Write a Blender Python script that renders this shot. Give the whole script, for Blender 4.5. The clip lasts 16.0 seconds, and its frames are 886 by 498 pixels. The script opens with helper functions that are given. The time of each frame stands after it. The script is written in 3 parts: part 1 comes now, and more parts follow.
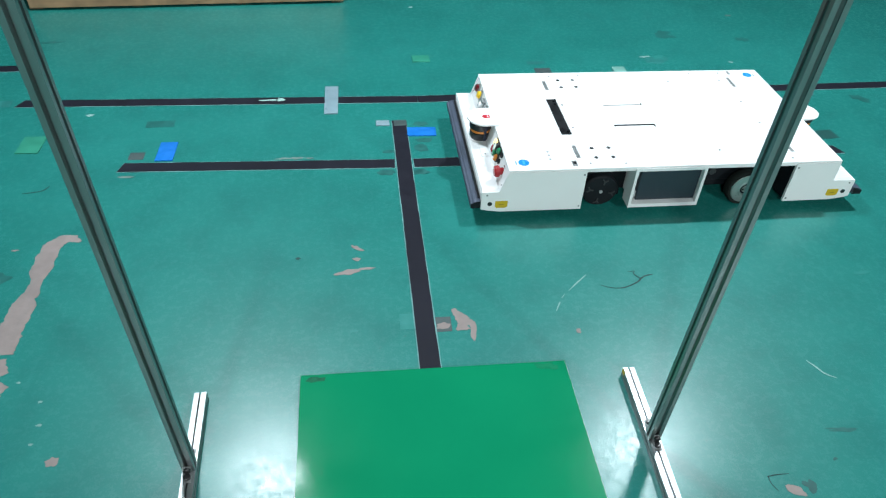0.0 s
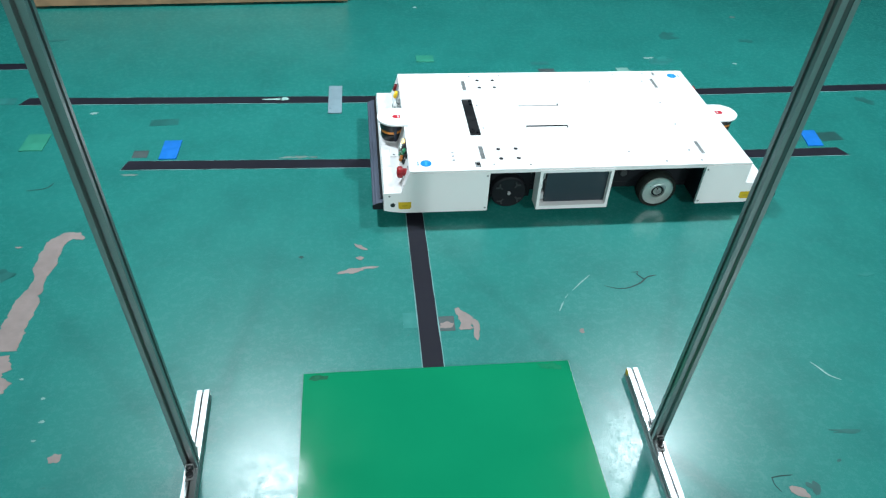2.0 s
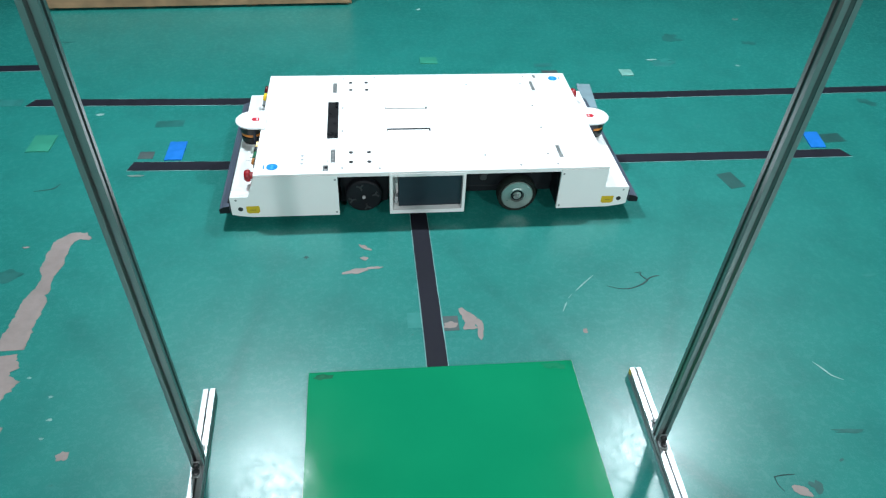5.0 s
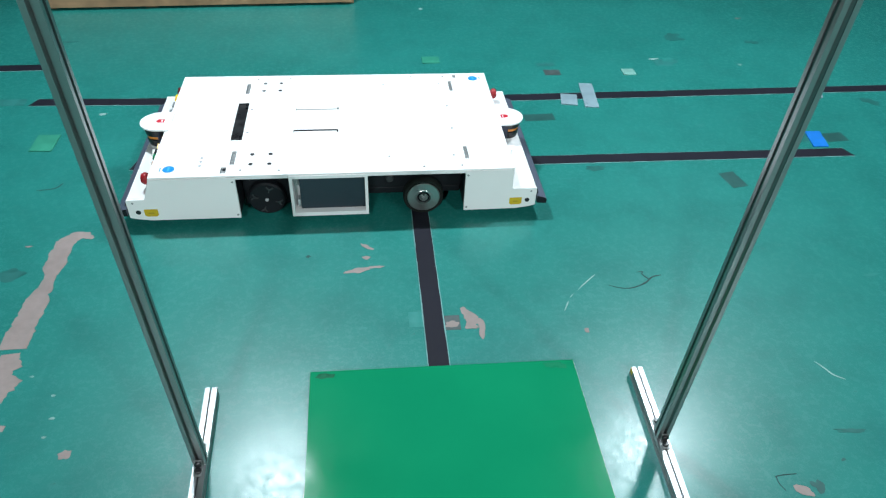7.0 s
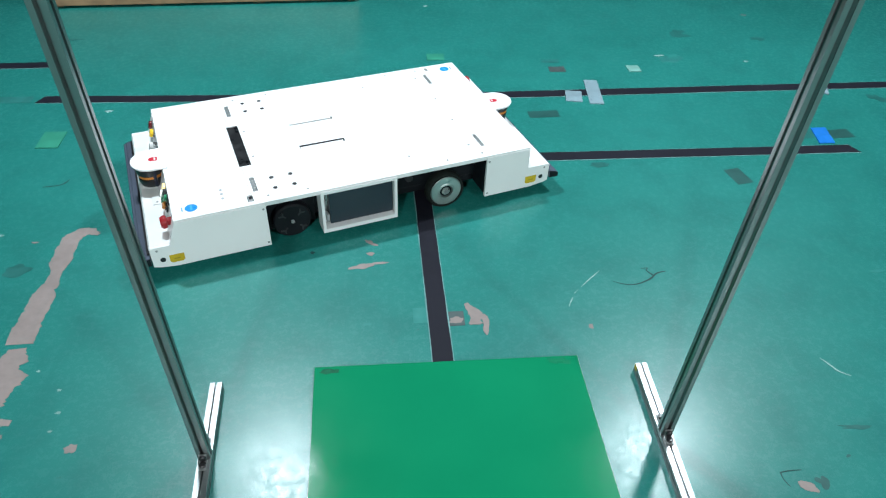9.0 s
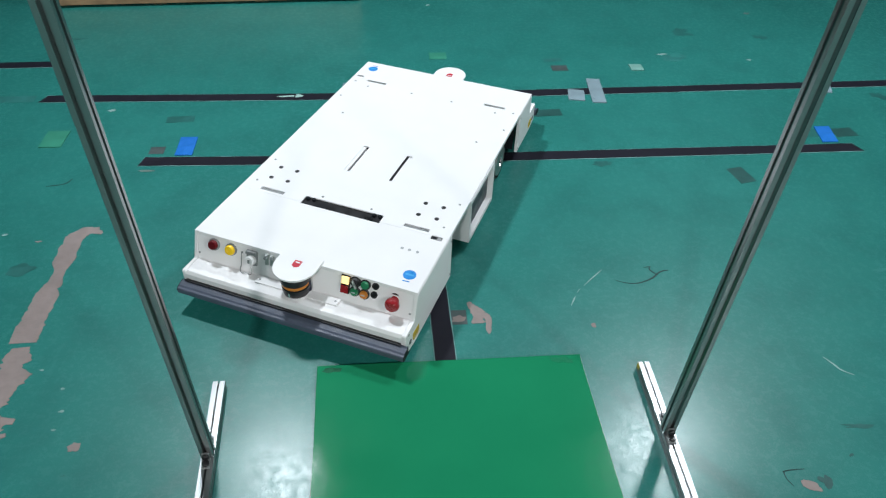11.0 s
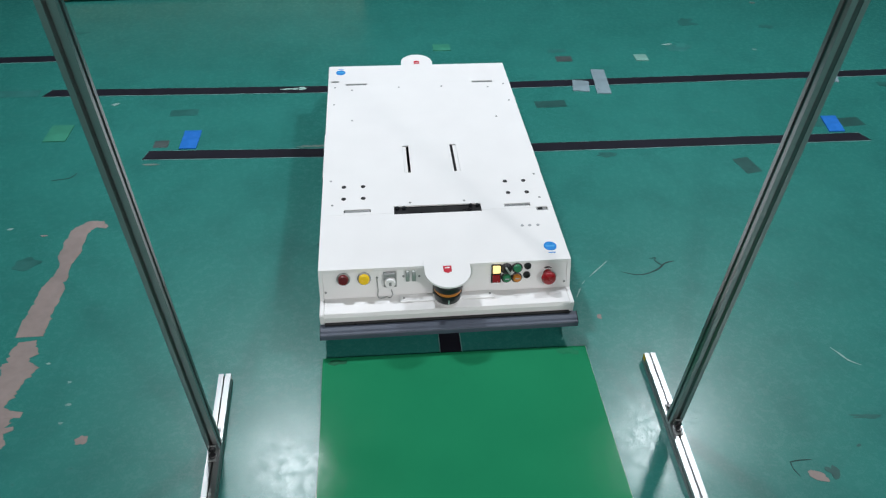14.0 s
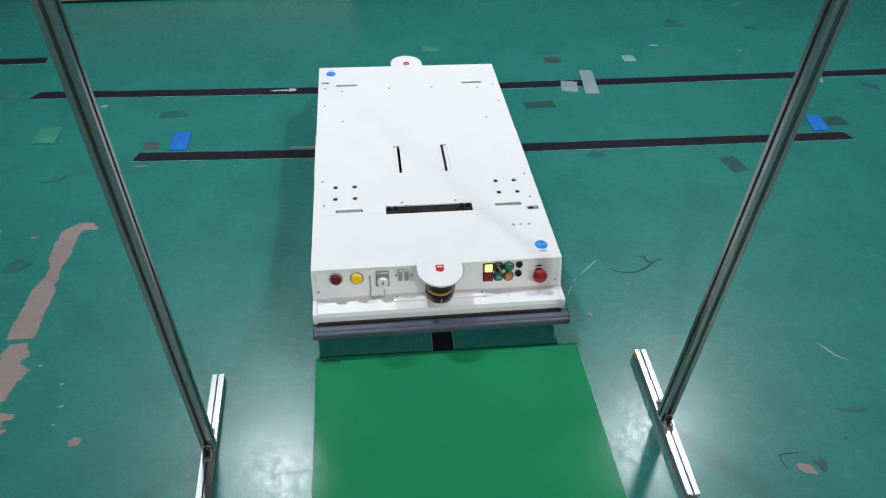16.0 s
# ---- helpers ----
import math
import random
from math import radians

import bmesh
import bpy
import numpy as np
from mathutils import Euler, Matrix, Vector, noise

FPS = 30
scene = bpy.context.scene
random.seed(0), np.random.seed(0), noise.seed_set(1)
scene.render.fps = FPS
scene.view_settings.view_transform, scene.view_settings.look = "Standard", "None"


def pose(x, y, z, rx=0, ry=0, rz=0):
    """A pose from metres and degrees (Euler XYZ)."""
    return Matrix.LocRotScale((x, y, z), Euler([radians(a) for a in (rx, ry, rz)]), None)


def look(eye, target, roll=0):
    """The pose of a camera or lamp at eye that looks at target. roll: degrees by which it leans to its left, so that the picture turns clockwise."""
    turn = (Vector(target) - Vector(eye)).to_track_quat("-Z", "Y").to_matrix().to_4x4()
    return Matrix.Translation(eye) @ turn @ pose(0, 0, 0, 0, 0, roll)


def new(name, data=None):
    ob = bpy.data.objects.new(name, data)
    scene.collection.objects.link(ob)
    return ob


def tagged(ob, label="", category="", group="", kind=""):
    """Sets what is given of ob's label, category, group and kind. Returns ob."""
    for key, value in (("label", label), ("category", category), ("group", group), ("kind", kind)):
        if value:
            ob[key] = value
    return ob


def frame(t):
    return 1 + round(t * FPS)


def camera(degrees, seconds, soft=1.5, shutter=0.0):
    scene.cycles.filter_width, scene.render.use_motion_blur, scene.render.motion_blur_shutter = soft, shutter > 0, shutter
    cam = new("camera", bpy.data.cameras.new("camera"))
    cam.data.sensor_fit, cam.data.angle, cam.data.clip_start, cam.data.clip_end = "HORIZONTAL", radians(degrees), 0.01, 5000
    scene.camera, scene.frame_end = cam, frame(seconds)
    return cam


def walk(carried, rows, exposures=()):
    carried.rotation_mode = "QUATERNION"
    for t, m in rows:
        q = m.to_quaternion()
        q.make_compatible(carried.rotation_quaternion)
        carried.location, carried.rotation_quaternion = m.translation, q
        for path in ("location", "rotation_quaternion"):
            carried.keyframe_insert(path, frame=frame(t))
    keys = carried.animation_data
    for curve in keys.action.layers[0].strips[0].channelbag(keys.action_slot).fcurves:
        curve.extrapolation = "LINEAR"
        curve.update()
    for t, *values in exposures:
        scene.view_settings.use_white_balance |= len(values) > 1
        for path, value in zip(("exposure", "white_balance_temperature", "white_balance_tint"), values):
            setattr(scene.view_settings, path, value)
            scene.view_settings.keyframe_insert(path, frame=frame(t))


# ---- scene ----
cam = camera(65.15, 16.0, soft=1.2)

# seconds, eye, target, roll
PATH = [
    (0, (-0.1105, 0.1003, 1.3421), (0.0987, 1.6020, 0.0378), 2.92),
    (0.5, (-0.1125, 0.0962, 1.3430), (0.0913, 1.6039, 0.0447), 2.79),
    (1, (-0.1140, 0.1009, 1.3372), (0.0853, 1.6105, 0.0404), 2.60),
    (1.5, (-0.1165, 0.1044, 1.3364), (0.0891, 1.6073, 0.0330), 3.03),
    (2, (-0.1156, 0.0980, 1.3362), (0.0890, 1.6030, 0.0350), 3.12),
    (2.5, (-0.1161, 0.0878, 1.3408), (0.0787, 1.5953, 0.0410), 2.94),
    (3, (-0.1183, 0.0836, 1.3418), (0.0796, 1.5920, 0.0436), 2.93),
    (3.5, (-0.1186, 0.0877, 1.3399), (0.0871, 1.5935, 0.0398), 3.05),
    (4, (-0.1216, 0.0857, 1.3412), (0.0779, 1.5965, 0.0458), 2.94),
    (6.5, (-0.1206, 0.0898, 1.3373), (0.0766, 1.5964, 0.0368), 3.05),
    (7, (-0.1188, 0.0856, 1.3404), (0.0714, 1.5947, 0.0418), 2.84),
    (7.5, (-0.1184, 0.0850, 1.3379), (0.0727, 1.5906, 0.0355), 2.94),
    (8, (-0.1175, 0.0827, 1.3377), (0.0693, 1.5902, 0.0367), 2.65),
    (8.5, (-0.1180, 0.0801, 1.3385), (0.0609, 1.5881, 0.0370), 2.49),
    (9, (-0.1163, 0.0797, 1.3361), (0.0588, 1.5876, 0.0338), 2.51),
    (11.5, (-0.1166, 0.0788, 1.3360), (0.0476, 1.5846, 0.0302), 2.19),
    (12, (-0.1199, 0.0758, 1.3380), (0.0410, 1.5788, 0.0283), 2.08),
    (12.5, (-0.1186, 0.0791, 1.3351), (0.0465, 1.5756, 0.0186), 2.00),
    (13, (-0.1179, 0.0781, 1.3351), (0.0426, 1.5775, 0.0214), 1.81),
    (13.5, (-0.1167, 0.0791, 1.3337), (0.0461, 1.5758, 0.0172), 1.75),
    (14, (-0.1175, 0.0802, 1.3314), (0.0372, 1.5748, 0.0115), 1.73),
    (14.5, (-0.1148, 0.0830, 1.3304), (0.0360, 1.5734, 0.0054), 1.62),
    (15, (-0.1161, 0.0861, 1.3299), (0.0393, 1.5738, 0.0023), 1.64),
    (15.5, (-0.1156, 0.0853, 1.3314), (0.0476, 1.5738, 0.0057), 1.79),
    (16, (-0.1286, 0.0677, 1.3334), (0.0603, 1.5631, 0.0188), 2.20),
]
EXPOSURES = [(0, 0.03, 6760, 11), (9.2, 0.03, 6780, 12), (11.5, -0.52, 7160, 19), (12.5, -0.60, 7230, 20), (16, -0.60, 7230, 20)]
walk(cam, [(t, look(eye, target, roll)) for t, eye, target, roll in PATH], EXPOSURES)

# ---- world and lamps: a closed hall with ceiling lights ----
world = bpy.data.worlds.new("hall_air")
world.use_nodes = True
world.node_tree.nodes["Background"].inputs[0].default_value = (0.75, 0.85, 1.0, 1)
world.node_tree.nodes["Background"].inputs[1].default_value = 0.02
scene.world = world
CEILING = 2.90
# x, y, watts, colour of each ceiling light
COOL, PLAIN = (0.74, 0.89, 1.0), (0.86, 0.94, 1.0)
LIGHTS = [(-0.80, 2.62, 88, COOL), (1.66, 2.66, 84, COOL), (-1.08, -2.55, 156, PLAIN), (2.55, -2.55, 196, PLAIN)]


# ---- materials ----
def material(name, color, rough=0.5, metal=0.0, vary=0.12, scale=30.0, bump=0.0, bump_scale=200.0, rough_vary=0.1, coat=0.0, tint=None, spec=0.5):
    """Principled material with colour change at two scales, gloss variation and fine relief, all in object space."""
    m = bpy.data.materials.new(name)
    m.use_nodes = True
    nt = m.node_tree
    bsdf = nt.nodes["Principled BSDF"]
    tc = nt.nodes.new("ShaderNodeTexCoord")
    big = nt.nodes.new("ShaderNodeTexNoise")
    big.inputs["Scale"].default_value = scale * 0.13
    big.inputs["Detail"].default_value = 4
    small = nt.nodes.new("ShaderNodeTexNoise")
    small.inputs["Scale"].default_value = scale
    small.inputs["Detail"].default_value = 6
    for n in (big, small):
        nt.links.new(tc.outputs["Object"], n.inputs["Vector"])
    add = nt.nodes.new("ShaderNodeMath")
    add.operation = "ADD"
    nt.links.new(big.outputs["Fac"], add.inputs[0])
    nt.links.new(small.outputs["Fac"], add.inputs[1])
    rng = nt.nodes.new("ShaderNodeMapRange")
    rng.inputs["From Min"].default_value, rng.inputs["From Max"].default_value = 0.7, 1.3
    nt.links.new(add.outputs[0], rng.inputs["Value"])
    mix = nt.nodes.new("ShaderNodeMix")
    mix.data_type = "RGBA"
    dark = tint or tuple(c * (1 - vary) for c in color)
    light = tuple(min(1, c * (1 + vary)) for c in color)
    mix.inputs["A"].default_value, mix.inputs["B"].default_value = (*dark, 1), (*light, 1)
    nt.links.new(rng.outputs[0], mix.inputs["Factor"])
    nt.links.new(mix.outputs["Result"], bsdf.inputs["Base Color"])
    rr = nt.nodes.new("ShaderNodeMapRange")
    rr.inputs["From Min"].default_value, rr.inputs["From Max"].default_value = 0.3, 0.7
    rr.inputs["To Min"].default_value, rr.inputs["To Max"].default_value = max(0.02, rough - rough_vary), min(1, rough + rough_vary)
    nt.links.new(small.outputs["Fac"], rr.inputs["Value"])
    nt.links.new(rr.outputs[0], bsdf.inputs["Roughness"])
    bsdf.inputs["Metallic"].default_value = metal
    bsdf.inputs["Specular IOR Level"].default_value = spec
    bsdf.inputs["Coat Weight"].default_value = coat
    bsdf.inputs["Coat Roughness"].default_value = 0.12
    if bump:
        fine = nt.nodes.new("ShaderNodeTexNoise")
        fine.inputs["Scale"].default_value = bump_scale
        fine.inputs["Detail"].default_value = 3
        nt.links.new(tc.outputs["Object"], fine.inputs["Vector"])
        b = nt.nodes.new("ShaderNodeBump")
        b.inputs["Strength"].default_value = bump
        b.inputs["Distance"].default_value = 0.002
        nt.links.new(fine.outputs["Fac"], b.inputs["Height"])
        nt.links.new(b.outputs[0], bsdf.inputs["Normal"])
    return m


def glowing(name, color, strength, base=None):
    m = material(name, base or color, 0.25, vary=0.05)
    b = m.node_tree.nodes["Principled BSDF"]
    b.inputs["Emission Color"].default_value = (*color, 1)
    b.inputs["Emission Strength"].default_value = strength
    return m


def floor_material():
    """Teal epoxy paint: cloudy tone, worn grey film, scratches, uneven gloss, gentle waves."""
    m = bpy.data.materials.new("teal_epoxy_paint")
    m.use_nodes = True
    nt = m.node_tree
    L = nt.links.new
    bsdf = nt.nodes["Principled BSDF"]
    tc = nt.nodes.new("ShaderNodeTexCoord")

    def noise_node(scale, detail, stretch=None, rough=0.5):
        n = nt.nodes.new("ShaderNodeTexNoise")
        n.inputs["Scale"].default_value, n.inputs["Detail"].default_value, n.inputs["Roughness"].default_value = scale, detail, rough
        if stretch:
            mp = nt.nodes.new("ShaderNodeMapping")
            mp.inputs["Rotation"].default_value = (0, 0, stretch[2])
            mp.inputs["Scale"].default_value = (stretch[0], stretch[1], 1)
            L(tc.outputs["Object"], mp.inputs["Vector"])
            L(mp.outputs[0], n.inputs["Vector"])
        else:
            L(tc.outputs["Object"], n.inputs["Vector"])
        return n

    def ranged(src, a, b, c, d):
        r = nt.nodes.new("ShaderNodeMapRange")
        for key, v in zip(("From Min", "From Max", "To Min", "To Max"), (a, b, c, d)):
            r.inputs[key].default_value = v
        L(src, r.inputs["Value"])
        return r.outputs[0]

    def blend(fac, a, b):
        x = nt.nodes.new("ShaderNodeMix")
        x.data_type = "RGBA"
        L(fac, x.inputs["Factor"])
        for key, v in (("A", a), ("B", b)):
            if isinstance(v, tuple):
                x.inputs[key].default_value = (*v, 1)
            else:
                L(v, x.inputs[key])
        return x.outputs["Result"]

    clouds = noise_node(1.6, 7, rough=0.6)
    grime = noise_node(7.0, 8, rough=0.65)
    streak = noise_node(5.0, 6, (1.0, 9.0, 0.5), 0.6)
    col = blend(ranged(clouds.outputs["Fac"], 0.35, 0.65, 0, 1), (0.0092, 0.184, 0.157), (0.0132, 0.214, 0.185))
    col = blend(ranged(grime.outputs["Fac"], 0.46, 0.72, 0, 0.40), col, (0.006, 0.104, 0.097))
    col = blend(ranged(streak.outputs["Fac"], 0.56, 0.76, 0, 0.3), col, (0.030, 0.21, 0.195))
    nicks = noise_node(24.0, 9, rough=0.7)
    col = blend(ranged(nicks.outputs["Fac"], 0.66, 0.71, 0, 0.55), col, (0.010, 0.060, 0.056))
    L(col, bsdf.inputs["Base Color"])
    # a broad dull sheen under a clearer top coat, broken by fine scratches and specks
    scuffs = noise_node(48.0, 10, rough=0.8)
    specks = noise_node(190.0, 6, rough=0.75)
    hair_a = noise_node(38.0, 7, (1.0, 6.0, 0.35), 0.8)
    hair_b = noise_node(38.0, 7, (6.0, 1.0, -0.25), 0.8)

    def plus(a, b):
        p = nt.nodes.new("ShaderNodeMath")
        p.operation = "ADD"
        L(a, p.inputs[0])
        L(b, p.inputs[1])
        return p.outputs[0]
    wear = plus(ranged(scuffs.outputs["Fac"], 0.42, 0.60, 0.21, 0.31), ranged(specks.outputs["Fac"], 0.54, 0.64, 0, 0.14))
    wear = plus(wear, plus(ranged(hair_a.outputs["Fac"], 0.60, 0.70, 0, 0.10), ranged(hair_b.outputs["Fac"], 0.60, 0.70, 0, 0.08)))
    L(wear, bsdf.inputs["Coat Roughness"])
    weight = nt.nodes.new("ShaderNodeMath")
    weight.operation = "MULTIPLY"
    L(ranged(specks.outputs["Fac"], 0.57, 0.63, 1.0, 0.40), weight.inputs[0])
    L(plus(ranged(hair_a.outputs["Fac"], 0.57, 0.64, 0.43, 0.16), ranged(grime.outputs["Fac"], 0.40, 0.66, 0.16, 0.0)), weight.inputs[1])
    L(weight.outputs[0], bsdf.inputs["Coat Weight"])
    bsdf.inputs["Roughness"].default_value = 0.40
    bsdf.inputs["Specular IOR Level"].default_value = 0.30
    wave = noise_node(5.0, 2)
    pits = noise_node(230.0, 8, rough=0.8)
    b1 = nt.nodes.new("ShaderNodeBump")
    b1.inputs["Strength"].default_value, b1.inputs["Distance"].default_value = 0.03, 0.004
    L(wave.outputs["Fac"], b1.inputs["Height"])
    b2 = nt.nodes.new("ShaderNodeBump")
    b2.inputs["Strength"].default_value, b2.inputs["Distance"].default_value = 0.12, 0.0005
    L(pits.outputs["Fac"], b2.inputs["Height"])
    L(b1.outputs[0], b2.inputs["Normal"])
    L(b2.outputs[0], bsdf.inputs["Normal"])
    L(b2.outputs[0], bsdf.inputs["Coat Normal"])
    return m


FLOOR = floor_material()
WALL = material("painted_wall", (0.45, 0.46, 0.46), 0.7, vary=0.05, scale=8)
WALL_BOUNCE = material("pale_bounce_wall", (0.66, 0.68, 0.68), 0.7, vary=0.05, scale=8)
CEIL = material("grey_ceiling", (0.30, 0.31, 0.32), 0.8, vary=0.1, scale=6)
WHITE = material("white_powder_coat", (0.89, 0.885, 0.88), 0.38, vary=0.015, scale=12, bump=0.06, bump_scale=900)
BUMPER = material("blue_grey_rubber", (0.070, 0.086, 0.122), 0.5, vary=0.15, scale=40)
BLACK = material("black_plastic", (0.014, 0.014, 0.016), 0.35, vary=0.2)
DARK = material("dark_chassis_steel", (0.008, 0.010, 0.013), 0.55, vary=0.25, scale=25, spec=0.25)
SLATE = material("slate_blue_panel", (0.015, 0.026, 0.038), 0.4, vary=0.12)
STEEL = material("zinc_plated_steel", (0.47, 0.51, 0.49), 0.36, metal=0.9, vary=0.08, scale=60)
GREY = material("grey_metal", (0.33, 0.34, 0.34), 0.45, metal=0.6, vary=0.1)
ALU = material("anodised_aluminium", (0.30, 0.315, 0.315), 0.33, metal=0.92, vary=0.02, scale=6, rough_vary=0.03)
TYRE = material("dark_olive_polyurethane", (0.014, 0.018, 0.016), 0.75, vary=0.2, spec=0.12)
MAT = material("green_vinyl_sheet", (0.0, 0.225, 0.101), 0.155, vary=0.07, scale=5, bump=0.26, bump_scale=14, rough_vary=0.05, spec=0.050)
MAT_EDGE = material("pale_sheet_edge", (0.65, 0.70, 0.66), 0.5)
TAPE = material("black_magnetic_tape", (0.0130, 0.0130, 0.0205), 0.6, vary=0.2, scale=26, rough_vary=0.12, spec=0.16)
RESIDUE = material("faded_residue", (0.022, 0.178, 0.162), 0.38, vary=0.3, scale=40)
GLUE = material("pale_glue_line", (0.15, 0.33, 0.32), 0.5, vary=0.35, scale=40)
BLUE = material("blue_tape", (0.0, 0.165, 0.58), 0.45, vary=0.14, scale=40)
CLEAR = material("milky_tape", (0.30, 0.42, 0.47), 0.35, vary=0.12, scale=30)
CLEAR.node_tree.nodes["Principled BSDF"].inputs["Alpha"].default_value = 0.72
PALE_GREEN = material("light_green_tape", (0.024, 0.25, 0.165), 0.45, vary=0.2, scale=20)
MINT = material("mint_paper", (0.33, 0.52, 0.47), 0.6, vary=0.06)
PAPER = material("thin_mint_paper", (0.17, 0.38, 0.33), 0.5, vary=0.2, scale=25)
CONCRETE = material("bare_concrete", (0.275, 0.222, 0.207), 0.85, vary=0.16, scale=35, bump=0.3, bump_scale=120)
STAIN = material("grey_adhesive_stain", (0.014, 0.088, 0.080), 0.45, vary=0.25, scale=60)
BROWN_STAIN = material("brown_grey_stain", (0.050, 0.075, 0.075), 0.6, vary=0.35, scale=45)
SCRATCH = material("white_scratch", (0.23, 0.40, 0.37), 0.6, vary=0.2)
CRACK = material("dark_crack", (0.010, 0.042, 0.040), 0.7, vary=0.3)
WOOD = material("red_brown_timber", (0.20, 0.085, 0.045), 0.6, vary=0.4, scale=16, bump=0.3, bump_scale=60)
WOOD_PALE = material("pale_timber", (0.34, 0.20, 0.11), 0.6, vary=0.35, scale=16, bump=0.3, bump_scale=60)
RED = material("red_plastic", (0.33, 0.011, 0.017), 0.3, vary=0.1)
FAINT = material("faint_dark_residue", (0.012, 0.125, 0.112), 0.42, vary=0.25, scale=50)
SMUDGE = material("dark_smudge", (0.014, 0.118, 0.106), 0.45, vary=0.35, scale=45)
TAN_SCUFF = material("tan_scuff", (0.13, 0.20, 0.175), 0.6, vary=0.35, scale=60)
PALE_FILM = material("pale_film", (0.019, 0.212, 0.186), 0.4, vary=0.12, scale=60)
DEEP_RED = material("dark_red_lens", (0.14, 0.006, 0.010), 0.18, vary=0.1)
YELLOW_LENS = glowing("amber_lens", (0.9, 0.55, 0.03), 0.25, (0.75, 0.50, 0.02))
YELLOW = material("yellow_label", (0.62, 0.42, 0.015), 0.45, vary=0.1)
GREEN = material("green_button", (0.015, 0.22, 0.10), 0.3, vary=0.1)
ORANGE = material("orange_plastic", (0.62, 0.21, 0.03), 0.35, vary=0.1)
LIT = glowing("lit_button", (1.0, 0.78, 0.35), 1.2)
RED_LABEL = material("red_label", (0.55, 0.01, 0.03), 0.4, vary=0.05)
STICKER_BLUE = material("blue_sticker", (0.006, 0.27, 0.72), 0.35, vary=0.08)
STICKER_PALE = material("pale_blue_print", (0.06, 0.42, 0.80), 0.4, vary=0.05)
PLUG = material("pale_grey_plug", (0.42, 0.44, 0.45), 0.5)
LUG = material("dull_grey_steel", (0.035, 0.039, 0.042), 0.5)
LAMP_GLOW = glowing("lamp_diffuser", (0.93, 0.97, 1.0), 6.0)


# ---- mesh helpers ----
def part(name, bm, mat, parent=None, label=""):
    """Links a bmesh as one mesh object, under a thing or a part."""
    me = bpy.data.meshes.new(name)
    bmesh.ops.recalc_face_normals(bm, faces=bm.faces)
    bm.to_mesh(me)
    bm.free()
    me.materials.append(mat)
    ob = new(name, me)
    ob.parent = parent
    if label:
        tagged(ob, label)
    return ob


def empty(name, m=None):
    ob = new(name)
    ob.empty_display_size = 0.05
    if m:
        ob.matrix_basis = m
    return ob


def smooth(ob, deg=35):
    for poly in ob.data.polygons:
        poly.use_smooth = True
    ob.data.set_sharp_from_angle(angle=radians(deg))
    return ob


def box(x0, x1, y0, y1, z0, z1, r=0.0, bm=None, m=None):
    """A box with rounded edges."""
    bm = bm or bmesh.new()
    made = bmesh.ops.create_cube(bm, size=1)["verts"]
    for v in made:
        v.co = ((x0 + x1) / 2 + v.co.x * (x1 - x0), (y0 + y1) / 2 + v.co.y * (y1 - y0), (z0 + z1) / 2 + v.co.z * (z1 - z0))
    if m:
        bmesh.ops.transform(bm, matrix=m, verts=made)
    if r:
        edges = list({e for v in made for e in v.link_edges})
        bmesh.ops.bevel(bm, geom=edges, offset=r, segments=2, profile=0.5, affect="EDGES")
    return bm


def prism(outline, a, b, axis="z", r=0.0, bm=None):
    """An outline of (u, v) drawn along an axis from a to b. u, v are the two other axes in order."""
    bm = bm or bmesh.new()

    def at(u, v, k):
        return {"x": (k, u, v), "y": (u, k, v), "z": (u, v, k)}[axis]
    lo = [bm.verts.new(at(u, v, a)) for u, v in outline]
    hi = [bm.verts.new(at(u, v, b)) for u, v in outline]
    n = len(outline)
    faces = [bm.faces.new(lo), bm.faces.new(hi)]
    for i in range(n):
        faces.append(bm.faces.new((lo[i], lo[(i + 1) % n], hi[(i + 1) % n], hi[i])))
    bmesh.ops.recalc_face_normals(bm, faces=faces)
    if r:
        edges = [e for e in bm.edges if e.verts[0] in lo + hi and e.verts[1] in lo + hi]
        bmesh.ops.bevel(bm, geom=edges, offset=r, segments=2, profile=0.5, affect="EDGES")
    return bm


def lathe(profile, axis="z", centre=(0, 0, 0), seg=32, bm=None):
    """Turns (radius, height) pairs round an axis; ends at radius 0 close it."""
    bm = bm or bmesh.new()
    turn = {"z": Matrix.Identity(4), "x": Matrix.Rotation(radians(90), 4, "Y"), "y": Matrix.Rotation(radians(-90), 4, "X")}[axis]
    m = Matrix.Translation(centre) @ turn
    rings = []
    for rad, h in profile:
        if rad < 1e-6:
            rings.append([bm.verts.new(m @ Vector((0, 0, h)))])
        else:
            rings.append([bm.verts.new(m @ Vector((rad * math.cos(k * 2 * math.pi / seg), rad * math.sin(k * 2 * math.pi / seg), h))) for k in range(seg)])
    for a, b in zip(rings, rings[1:]):
        for k in range(seg):
            q = [a[k % len(a)], a[(k + 1) % len(a)], b[(k + 1) % len(b)], b[k % len(b)]]
            q = list(dict.fromkeys(q))
            if len(q) > 2:
                bm.faces.new(q)
    return bm


def disc(x, y, z, rad, h, axis="z", seg=24, bm=None):
    e = min(rad, abs(h)) * 0.2
    s = 1 if h > 0 else -1
    return lathe([(0, 0), (rad, 0), (rad, h - s * e), (rad - e, h), (0, h)], axis, (x, y, z), seg, bm)


